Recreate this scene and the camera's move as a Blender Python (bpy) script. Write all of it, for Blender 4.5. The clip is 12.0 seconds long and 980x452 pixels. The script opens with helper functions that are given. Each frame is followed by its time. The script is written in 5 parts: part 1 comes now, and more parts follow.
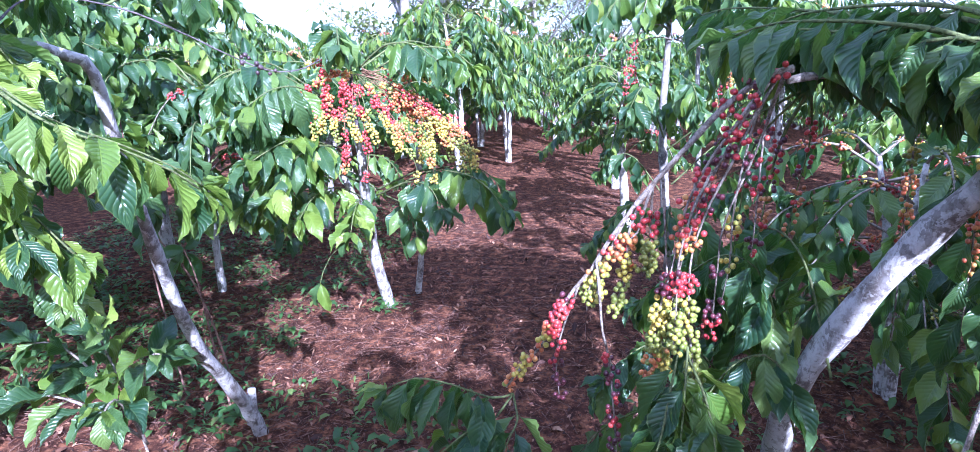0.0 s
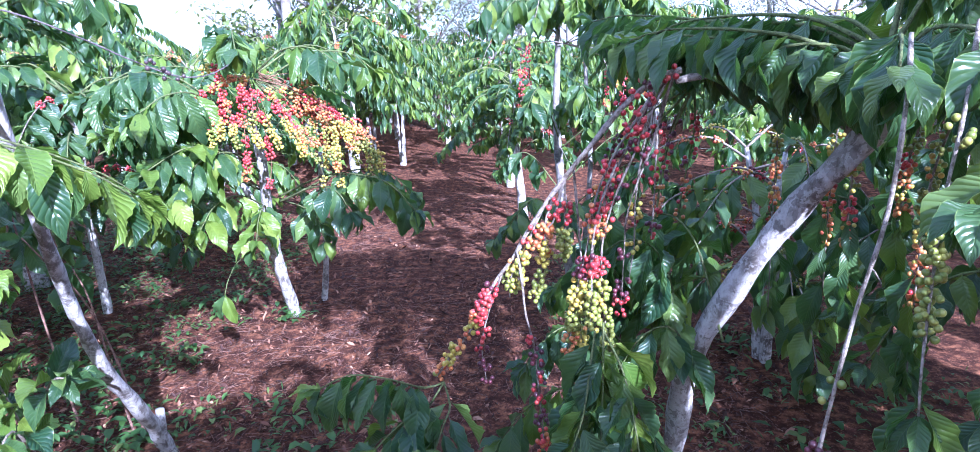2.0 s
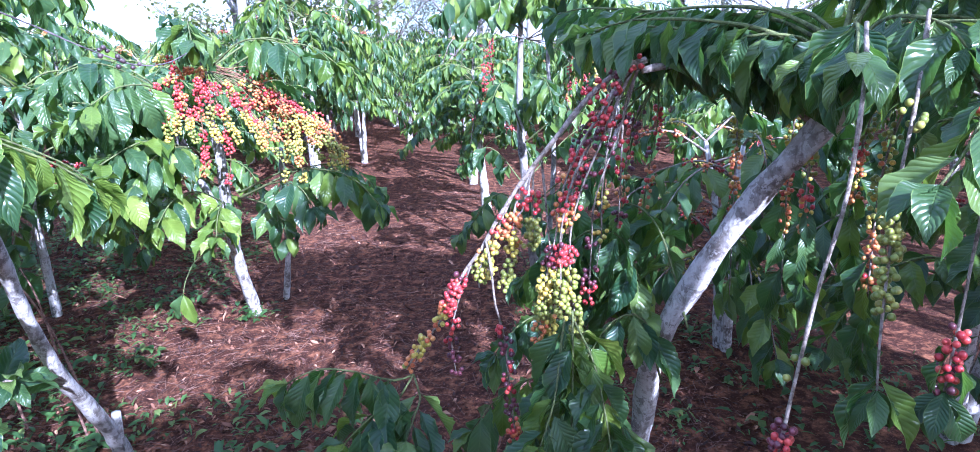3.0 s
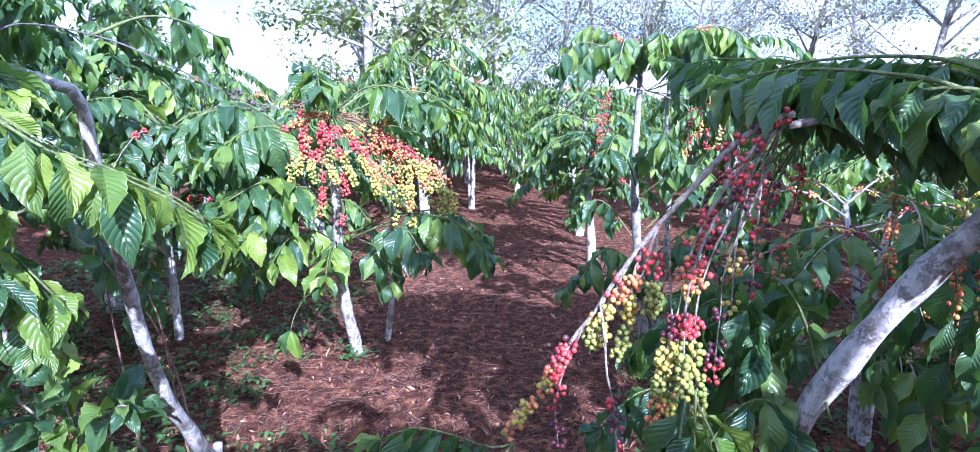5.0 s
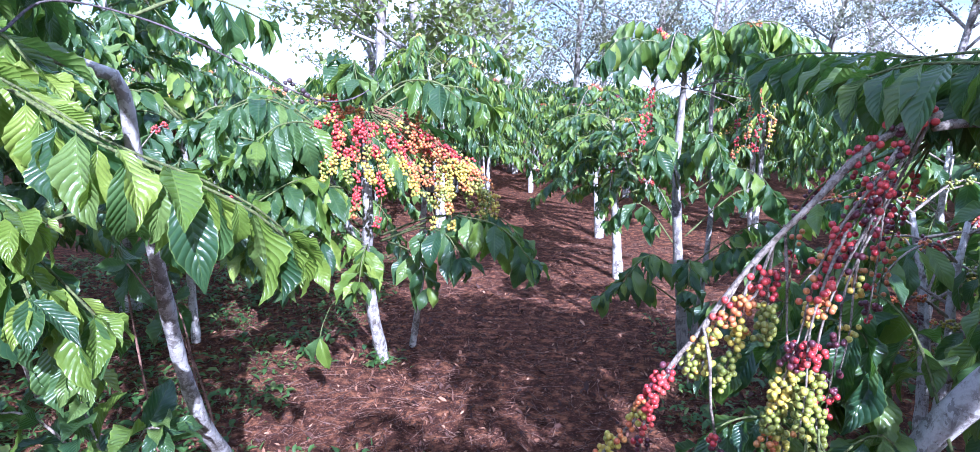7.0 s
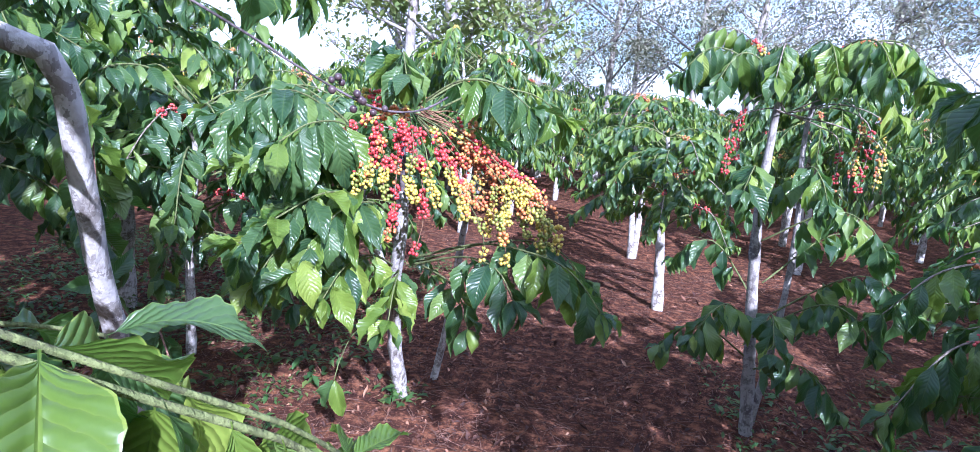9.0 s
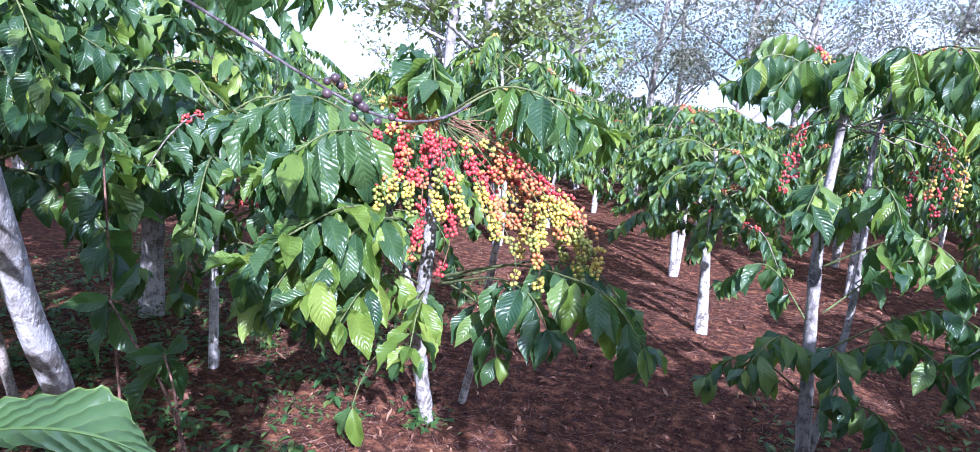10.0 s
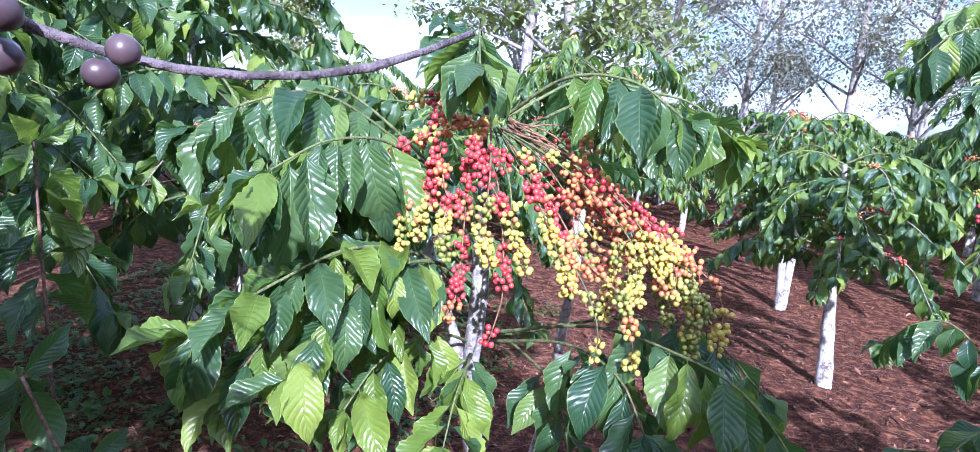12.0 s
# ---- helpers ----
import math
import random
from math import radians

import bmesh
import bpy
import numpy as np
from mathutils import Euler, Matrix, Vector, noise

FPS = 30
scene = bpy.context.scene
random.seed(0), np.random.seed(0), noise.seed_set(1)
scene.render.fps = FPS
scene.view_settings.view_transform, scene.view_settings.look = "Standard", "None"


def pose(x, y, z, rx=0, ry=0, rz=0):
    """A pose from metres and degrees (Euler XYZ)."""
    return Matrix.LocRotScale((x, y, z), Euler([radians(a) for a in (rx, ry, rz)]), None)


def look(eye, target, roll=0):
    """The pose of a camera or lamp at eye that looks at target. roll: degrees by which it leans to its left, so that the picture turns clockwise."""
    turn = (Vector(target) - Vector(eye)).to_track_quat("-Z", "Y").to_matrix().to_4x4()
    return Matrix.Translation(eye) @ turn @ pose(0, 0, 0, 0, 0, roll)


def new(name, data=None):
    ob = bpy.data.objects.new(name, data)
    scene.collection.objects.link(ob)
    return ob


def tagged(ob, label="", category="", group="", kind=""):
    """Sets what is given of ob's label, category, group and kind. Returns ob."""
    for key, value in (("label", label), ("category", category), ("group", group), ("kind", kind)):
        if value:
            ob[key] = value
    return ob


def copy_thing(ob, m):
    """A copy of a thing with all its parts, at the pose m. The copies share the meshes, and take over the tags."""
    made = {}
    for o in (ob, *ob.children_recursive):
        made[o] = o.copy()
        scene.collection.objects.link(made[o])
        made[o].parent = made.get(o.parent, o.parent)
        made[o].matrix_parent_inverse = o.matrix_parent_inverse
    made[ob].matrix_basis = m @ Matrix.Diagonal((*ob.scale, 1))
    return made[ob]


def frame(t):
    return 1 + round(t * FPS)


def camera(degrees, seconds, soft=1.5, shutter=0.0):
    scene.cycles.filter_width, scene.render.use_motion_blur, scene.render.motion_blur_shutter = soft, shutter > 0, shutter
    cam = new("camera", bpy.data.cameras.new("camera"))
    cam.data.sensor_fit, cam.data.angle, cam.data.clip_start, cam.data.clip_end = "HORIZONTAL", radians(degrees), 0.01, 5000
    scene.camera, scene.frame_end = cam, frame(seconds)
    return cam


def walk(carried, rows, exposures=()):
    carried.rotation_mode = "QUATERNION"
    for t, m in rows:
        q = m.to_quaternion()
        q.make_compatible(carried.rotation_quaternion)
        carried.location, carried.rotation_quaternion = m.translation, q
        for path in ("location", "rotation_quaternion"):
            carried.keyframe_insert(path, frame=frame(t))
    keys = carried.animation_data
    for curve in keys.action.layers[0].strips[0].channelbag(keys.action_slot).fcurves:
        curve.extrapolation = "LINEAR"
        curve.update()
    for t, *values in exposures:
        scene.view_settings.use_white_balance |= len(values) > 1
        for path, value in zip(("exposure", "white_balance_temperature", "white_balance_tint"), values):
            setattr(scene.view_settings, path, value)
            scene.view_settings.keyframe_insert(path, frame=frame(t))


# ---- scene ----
cam = camera(76.7, 12.0, soft=0.6)
PATH = [
    (0, (0.714, -0.031, 1.526), (0.297, 1.934, 0.988), -0.9),
    (0.5, (0.666, -0.078, 1.548), (0.383, 1.917, 1.084), -1.5),
    (1, (0.638, -0.12, 1.548), (0.382, 1.853, 1.077), -0.3),
    (1.5, (0.644, -0.124, 1.525), (0.501, 1.856, 1.027), -0.6),
    (2, (0.649, -0.123, 1.53), (0.589, 1.808, 1.015), -1.2),
    (2.5, (0.638, -0.129, 1.529), (0.662, 1.817, 0.995), -1.8),
    (2.7, (0.635, -0.13, 1.519), (0.724, 1.881, 0.97), -1.0),
    (4.3, (0.625, -0.007, 1.495), (0.436, 1.929, 1.028), 0.8),
    (4.5, (0.631, 0.015, 1.499), (0.437, 1.956, 1.057), 0.9),
    (5, (0.601, -0.024, 1.504), (0.335, 1.924, 1.136), 0.4),
    (5.5, (0.555, -0.092, 1.502), (0.305, 1.862, 1.157), 2.0),
    (6, (0.518, -0.114, 1.494), (0.317, 1.836, 1.101), 3.1),
    (6.5, (0.469, -0.035, 1.49), (0.182, 1.908, 1.111), 1.7),
    (7, (0.4, 0.121, 1.495), (0.126, 2.067, 1.122), 1.1),
    (7.5, (0.343, 0.26, 1.496), (0.078, 2.211, 1.146), 2.1),
    (7.7, (0.325, 0.289, 1.494), (0.033, 2.229, 1.106), 3.8),
    (9.3, (0.12, 0.627, 1.534), (-0.178, 2.569, 1.157), 5.7),
    (9.5, (0.121, 0.648, 1.533), (-0.159, 2.596, 1.177), 5.4),
    (10, (0.114, 0.769, 1.53), (-0.309, 2.689, 1.164), 6.1),
    (10.5, (0.13, 0.926, 1.532), (-0.385, 2.821, 1.153), 6.9),
    (11, (0.13, 1.032, 1.52), (-0.444, 2.895, 1.07), 7.2),
    (11.5, (0.089, 1.163, 1.505), (-0.539, 3.013, 1.078), 7.1),
    (12, (-0.011, 1.374, 1.498), (-0.679, 3.227, 1.149), 5.4),
]
walk(cam, [(t, look(eye, target, roll)) for t, eye, target, roll in PATH], [(0.0, 1.84, 4540, 28.0), (5.0, 1.75, 4560, 25.0), (9.5, 1.44, 4800, 25.0), (12.0, 1.44, 4800, 28.0)])

# ---- sky, sun and exposure ----
SUN_AZIMUTH, SUN_HEIGHT = radians(154.0), radians(31.0)
sun_way = Vector((math.sin(SUN_AZIMUTH) * math.cos(SUN_HEIGHT), math.cos(SUN_AZIMUTH) * math.cos(SUN_HEIGHT), math.sin(SUN_HEIGHT)))
sun_data = bpy.data.lights.new("sun", "SUN")
sun_data.energy, sun_data.angle, sun_data.color = 5.0, radians(0.6), (1.0, 0.94, 0.86)
sun = new("sun", sun_data)
sun.matrix_world = look(sun_way * 30, (0, 0, 0))

world = bpy.data.worlds.new("sky")
scene.world = world
world.use_nodes = True
wn, wl = world.node_tree.nodes, world.node_tree.links
wn.clear()
sky = wn.new("ShaderNodeTexSky")
sky.sky_type, sky.sun_disc = "NISHITA", False
sky.sun_elevation, sky.sun_rotation = SUN_HEIGHT, SUN_AZIMUTH
sky.air_density, sky.dust_density, sky.ozone_density = 1.0, 2.0, 1.0
w_co = wn.new("ShaderNodeTexCoord")
w_map = wn.new("ShaderNodeMapping")
w_map.inputs["Scale"].default_value = (1.0, 1.0, 2.6)
w_noise = wn.new("ShaderNodeTexNoise")
w_noise.inputs["Scale"].default_value, w_noise.inputs["Detail"].default_value = 2.6, 7.0
w_ramp = wn.new("ShaderNodeValToRGB")
w_ramp.color_ramp.elements[0].position, w_ramp.color_ramp.elements[1].position = 0.42, 0.60
w_mix = wn.new("ShaderNodeMix")
w_mix.data_type = "RGBA"
w_mix.inputs["B"].default_value = (7.4, 7.8, 8.3, 1)
w_bg = wn.new("ShaderNodeBackground")
w_bg.inputs["Strength"].default_value = 0.102
w_out = wn.new("ShaderNodeOutputWorld")
wl.new(w_co.outputs["Generated"], w_map.inputs["Vector"])
wl.new(w_map.outputs["Vector"], w_noise.inputs["Vector"])
wl.new(w_noise.outputs["Fac"], w_ramp.inputs["Fac"])
wl.new(w_ramp.outputs["Color"], w_mix.inputs["Factor"])
wl.new(sky.outputs["Color"], w_mix.inputs["A"])
wl.new(w_mix.outputs["Result"], w_bg.inputs["Color"])
wl.new(w_bg.outputs["Background"], w_out.inputs["Surface"])


# ---- materials ----
class Nodes:
    """A node material with short calls."""

    def __init__(self, name):
        self.mat = bpy.data.materials.new(name)
        self.mat.use_nodes = True
        self.tree = self.mat.node_tree
        self.tree.nodes.clear()
        self.out = self.add("ShaderNodeOutputMaterial")

    def add(self, kind, **values):
        node = self.tree.nodes.new(kind)
        for key, value in values.items():
            node.inputs[key].default_value = value
        return node

    def link(self, a, b):
        self.tree.links.new(a, b)

    def math(self, op, a, b=0.0, c=0.0):
        node = self.add("ShaderNodeMath")
        node.operation = op
        for i, v in enumerate((a, b, c)):
            if isinstance(v, (int, float)):
                node.inputs[i].default_value = v
            else:
                self.link(v, node.inputs[i])
        return node.outputs[0]

    def mix(self, fac, a, b, blend="MIX"):
        node = self.add("ShaderNodeMix")
        node.data_type, node.blend_type = "RGBA", blend
        for key, v in (("Factor", fac), ("A", a), ("B", b)):
            if isinstance(v, (int, float)):
                node.inputs[key].default_value = v
            elif isinstance(v, tuple):
                node.inputs[key].default_value = (*v, 1)
            else:
                self.link(v, node.inputs[key])
        return node.outputs["Result"]

    def noise(self, scale, detail=4.0, rough=0.6, co=None):
        node = self.add("ShaderNodeTexNoise", Scale=scale, Detail=detail, Roughness=rough)
        if co is not None:
            self.link(co, node.inputs["Vector"])
        return node.outputs["Fac"]

    def ramp(self, fac, *stops):
        node = self.add("ShaderNodeValToRGB")
        while len(node.color_ramp.elements) < len(stops):
            node.color_ramp.elements.new(0.5)
        for e, (p, c) in zip(node.color_ramp.elements, stops):
            e.position, e.color = p, (*c, 1)
        self.link(fac, node.inputs["Fac"])
        return node.outputs["Color"]

    def bump(self, height, strength, distance):
        node = self.add("ShaderNodeBump", Strength=strength, Distance=distance)
        self.link(height, node.inputs["Height"])
        return node.outputs["Normal"]

    def random(self):
        return self.math("FRACT", self.math("ADD", self.add("ShaderNodeObjectInfo").outputs["Random"],
                                            self.add("ShaderNodeNewGeometry").outputs["Random Per Island"]))

    def principled(self, color, rough, normal=None, spec=0.5):
        node = self.add("ShaderNodeBsdfPrincipled")
        node.inputs["Specular IOR Level"].default_value = spec
        for key, v in (("Base Color", color), ("Roughness", rough), ("Normal", normal)):
            if v is None:
                continue
            if isinstance(v, (int, float)):
                node.inputs[key].default_value = v
            elif isinstance(v, tuple):
                node.inputs[key].default_value = (*v, 1)
            else:
                self.link(v, node.inputs[key])
        return node

    def done(self, shader):
        self.link(shader.outputs[0], self.out.inputs["Surface"])
        return self.mat


def leaf_material(name, dark, light, yellow, through_color, veins=True, gloss=0.36, spec=0.5, share=0.30):
    """Glossy leaf: a pale midrib and side veins, quilted between them, lit through from behind."""
    n = Nodes(name)
    uv = n.add("ShaderNodeUVMap").outputs["UV"]
    sep = n.add("ShaderNodeSeparateXYZ")
    n.link(uv, sep.inputs[0])
    across = n.math("ABSOLUTE", n.math("SUBTRACT", sep.outputs["X"], 0.5))
    rnd = n.random()
    blot = n.noise(26.0, 3.0)
    base = n.mix(rnd, dark, light)
    base = n.mix(n.math("MULTIPLY", n.math("GREATER_THAN", rnd, 0.86), 0.6), base, yellow)
    base = n.mix(n.math("MULTIPLY", n.math("SUBTRACT", blot, 0.3), 0.7), base, dark)
    normal = None
    if veins:
        phase = n.math("MULTIPLY", n.math("SUBTRACT", sep.outputs["Y"], n.math("MULTIPLY", across, 0.45)), 11.0)
        saw = n.math("PINGPONG", phase, 0.5)
        vein = n.math("SUBTRACT", 1.0, n.math("SMOOTH_MIN", n.math("MULTIPLY", saw, 7.0), 1.0, 0.1))
        rib = n.math("SUBTRACT", 1.0, n.math("SMOOTH_MIN", n.math("MULTIPLY", across, 34.0), 1.0, 0.1))
        line = n.math("MAXIMUM", n.math("MULTIPLY", vein, 0.45), rib)
        base = n.mix(n.math("MULTIPLY", line, 0.30), base, yellow)
        # pale rim: the yellow edge and the light it catches, both as colour
        base = n.mix(n.math("MULTIPLY", n.math("GREATER_THAN", across, 0.478), 0.55), base, yellow)
        normal = n.bump(n.math("SUBTRACT", n.math("SINE", n.math("MULTIPLY", saw, 3.1416)), rib), 0.5, 0.0025)
    shader = n.principled(base, gloss, normal, spec)
    lit = n.add("ShaderNodeBsdfTranslucent")
    n.link(n.mix(0.55, base, through_color), lit.inputs["Color"])
    both = n.add("ShaderNodeMixShader", Fac=share)
    n.link(shader.outputs[0], both.inputs[1])
    n.link(lit.outputs[0], both.inputs[2])
    return n.done(both)


LEAF = leaf_material("coffee_leaf", (0.024, 0.060, 0.028), (0.088, 0.150, 0.044), (0.20, 0.27, 0.06), (0.20, 0.42, 0.03), gloss=0.30)
# yellow-green for young leaves and for sunlit ones, the sunlight put into the colour
YOUNG_SUNLIT = leaf_material("young_sunlit_leaf", (0.072, 0.135, 0.022), (0.190, 0.255, 0.036), (0.28, 0.34, 0.06), (0.36, 0.55, 0.04), gloss=0.30, share=0.34)
SHADE_LEAF = leaf_material("shade_tree_leaf", (0.10, 0.15, 0.04), (0.24, 0.28, 0.09), (0.34, 0.32, 0.12), (0.42, 0.46, 0.12), veins=False, gloss=0.55)
PALE_LEAF = leaf_material("sparse_tree_leaf", (0.18, 0.20, 0.13), (0.34, 0.33, 0.25), (0.42, 0.38, 0.28), (0.44, 0.44, 0.26), veins=False, gloss=0.6)
WEED = leaf_material("weed_leaf", (0.03, 0.08, 0.02), (0.09, 0.17, 0.035), (0.20, 0.22, 0.06), (0.28, 0.36, 0.05), veins=False, gloss=0.5)


def bark_material(name, pale, mid, dark, scale=1.0):
    n = Nodes(name)
    co = n.add("ShaderNodeTexCoord").outputs["Object"]
    big = n.noise(9.0 * scale, 5.0, 0.65, co)
    small = n.noise(70.0 * scale, 5.0, 0.7, co)
    squash = n.add("ShaderNodeMapping")
    squash.inputs["Scale"].default_value = (60.0 * scale, 60.0 * scale, 9.0 * scale)
    n.link(co, squash.inputs["Vector"])
    streak = n.noise(1.0, 4.0, 0.6, squash.outputs["Vector"])
    base = n.ramp(big, (0.36, dark), (0.44, mid), (0.52, pale), (0.62, mid))
    base = n.mix(n.math("MULTIPLY", n.math("GREATER_THAN", small, 0.53), 0.65), base, pale)
    base = n.mix(n.math("MULTIPLY", n.math("LESS_THAN", n.noise(34.0 * scale, 4.0, 0.6, co), 0.43), 0.6), base, dark)
    base = n.mix(n.math("MULTIPLY", n.math("GREATER_THAN", streak, 0.60), 0.45), base, dark)
    height = n.math("ADD", n.math("MULTIPLY", streak, 0.7), n.math("MULTIPLY", small, 0.5))
    return n.done(n.principled(base, 0.85, n.bump(height, 0.9, 0.006), 0.2))


BARK = bark_material("lichen_grey_bark", (0.50, 0.47, 0.44), (0.29, 0.26, 0.23), (0.12, 0.10, 0.085))
TWIG = bark_material("grey_twig_bark", (0.34, 0.29, 0.24), (0.22, 0.175, 0.135), (0.09, 0.07, 0.05), 2.5)
RUST_TWIG = bark_material("rusty_strand_bark", (0.30, 0.17, 0.10), (0.21, 0.11, 0.06), (0.10, 0.05, 0.03), 2.5)
GREEN_TWIG = bark_material("green_twig_bark", (0.17, 0.19, 0.07), (0.11, 0.13, 0.045), (0.06, 0.06, 0.03), 2.5)
SHADE_BARK = bark_material("shade_tree_bark", (0.36, 0.33, 0.30), (0.24, 0.21, 0.19), (0.12, 0.10, 0.09), 0.3)
DRY_TWIG = bark_material("dry_litter_twig", (0.26, 0.15, 0.105), (0.15, 0.08, 0.06), (0.06, 0.035, 0.028), 2.0)


def berry_material(name, *stops):
    n = Nodes(name)
    co = n.add("ShaderNodeTexCoord").outputs["Object"]
    rnd = n.add("ShaderNodeNewGeometry").outputs["Random Per Island"]
    base = n.ramp(rnd, *stops)
    base = n.mix(n.math("MULTIPLY", n.noise(110.0, 2.0, 0.5, co), 0.35), base, stops[-1][1])
    return n.done(n.principled(base, 0.33, None, 0.5))


BERRY = {
    "red": berry_material("ripe_red_berry", (0.0, (0.26, 0.012, 0.022)), (0.45, (0.44, 0.030, 0.040)), (1.0, (0.56, 0.10, 0.07))),
    "orange": berry_material("turning_orange_berry", (0.0, (0.48, 0.085, 0.045)), (0.5, (0.54, 0.165, 0.055)), (1.0, (0.55, 0.27, 0.075))),
    "yellow": berry_material("yellow_berry", (0.0, (0.56, 0.34, 0.05)), (0.5, (0.52, 0.40, 0.06)), (1.0, (0.40, 0.38, 0.07))),
    "green": berry_material("green_berry", (0.0, (0.13, 0.17, 0.03)), (0.5, (0.21, 0.24, 0.045)), (1.0, (0.32, 0.30, 0.06))),
    "dried": berry_material("dried_black_berry", (0.0, (0.045, 0.030, 0.034)), (0.5, (0.065, 0.042, 0.045)), (1.0, (0.09, 0.06, 0.06))),
    # dark red, with the shade on the berries put into the colour
    "dark": berry_material("shaded_dark_berry", (0.0, (0.05, 0.018, 0.025)), (0.5, (0.09, 0.03, 0.04)), (1.0, (0.16, 0.04, 0.05))),
}


def soil_material():
    n = Nodes("red_soil")
    co = n.add("ShaderNodeTexCoord").outputs["Object"]
    large, mid, fine = n.noise(0.9, 5.0, 0.6, co), n.noise(14.0, 6.0, 0.7, co), n.noise(90.0, 4.0, 0.7, co)
    base = n.ramp(mid, (0.32, (0.026, 0.011, 0.009)), (0.5, (0.085, 0.032, 0.019)), (0.70, (0.42, 0.175, 0.085)))
    base = n.mix(n.math("MULTIPLY", n.math("SUBTRACT", large, 0.35), 0.9), base, (0.095, 0.038, 0.024))
    base = n.mix(n.math("MULTIPLY", n.math("GREATER_THAN", fine, 0.60), 0.5), base, (0.38, 0.185, 0.10))
    height = n.math("ADD", n.math("MULTIPLY", mid, 0.9), n.math("MULTIPLY", fine, 0.5))
    return n.done(n.principled(base, 0.95, n.bump(height, 1.0, 0.03), 0.15))


SOIL = soil_material()


def litter_material():
    n = Nodes("dry_leaf_litter")
    rnd = n.add("ShaderNodeNewGeometry").outputs["Random Per Island"]
    co = n.add("ShaderNodeTexCoord").outputs["Object"]
    base = n.ramp(rnd, (0.0, (0.022, 0.010, 0.009)), (0.45, (0.080, 0.033, 0.021)), (0.84, (0.30, 0.135, 0.075)), (0.99, (0.50, 0.28, 0.165)))
    base = n.mix(n.math("MULTIPLY", n.noise(60.0, 3.0, 0.6, co), 0.6), base, (0.10, 0.050, 0.035))
    return n.done(n.principled(base, 0.75, None, 0.3))


LITTER = litter_material()
DARK_TWIG = bark_material("dark_twig_bark", (0.16, 0.13, 0.13), (0.10, 0.08, 0.08), (0.05, 0.04, 0.04), 2.5)


def petal_material():
    n = Nodes("white_petal")
    co = n.add("ShaderNodeTexCoord").outputs["Object"]
    return n.done(n.principled(n.mix(n.noise(300.0, 2.0, 0.5, co), (0.80, 0.80, 0.72), (0.74, 0.76, 0.60)), 0.6))


PETAL = petal_material()


# ---- mesh tools ----
def mesh_data(name, verts, faces, material, uvs=None, slots=None, smooth=True):
    """A mesh from arrays; faces is an (n, 3) or (n, 4) array; uvs per vertex; slots: the material index of each face."""
    verts, faces = np.asarray(verts, dtype=np.float32), np.asarray(faces, dtype=np.int32)
    me = bpy.data.meshes.new(name)
    count, sides = faces.shape
    me.vertices.add(len(verts))
    me.vertices.foreach_set("co", verts.ravel())
    me.loops.add(count * sides)
    me.loops.foreach_set("vertex_index", faces.ravel())
    me.polygons.add(count)
    me.polygons.foreach_set("loop_start", np.arange(0, count * sides, sides, dtype=np.int32))
    if uvs is not None:
        layer = me.uv_layers.new(name="UVMap")
        layer.data.foreach_set("uv", np.asarray(uvs, dtype=np.float32)[faces.ravel()].ravel())
    for m in material if isinstance(material, (list, tuple)) else [material]:
        me.materials.append(m)
    if slots is not None:
        me.polygons.foreach_set("material_index", np.asarray(slots, dtype=np.int32))
    me.polygons.foreach_set("use_smooth", np.full(count, smooth, dtype=bool))
    me.update(calc_edges=True)
    me.validate()
    return me


def part(name, me, parent, m=None, label="", kind=""):
    ob = new(name, me)
    ob.parent = parent
    if m is not None:
        ob.matrix_basis = m
    return tagged(ob, label=label, kind=kind)


def smooth_path(points, step=0.03):
    """Catmull-Rom through the points, in even steps."""
    p = [Vector(q) for q in points]
    p = [p[0] * 2 - p[1], *p, p[-1] * 2 - p[-2]]
    out = []
    for i in range(1, len(p) - 2):
        a, b, c, d = p[i - 1:i + 3]
        n = max(2, int((c - b).length / step))
        for k in range(n):
            t = k / n
            out.append(0.5 * ((2 * b) + (c - a) * t + (2 * a - 5 * b + 4 * c - d) * t * t + (3 * b - a - 3 * c + d) * t ** 3))
    out.append(p[-2])
    return out


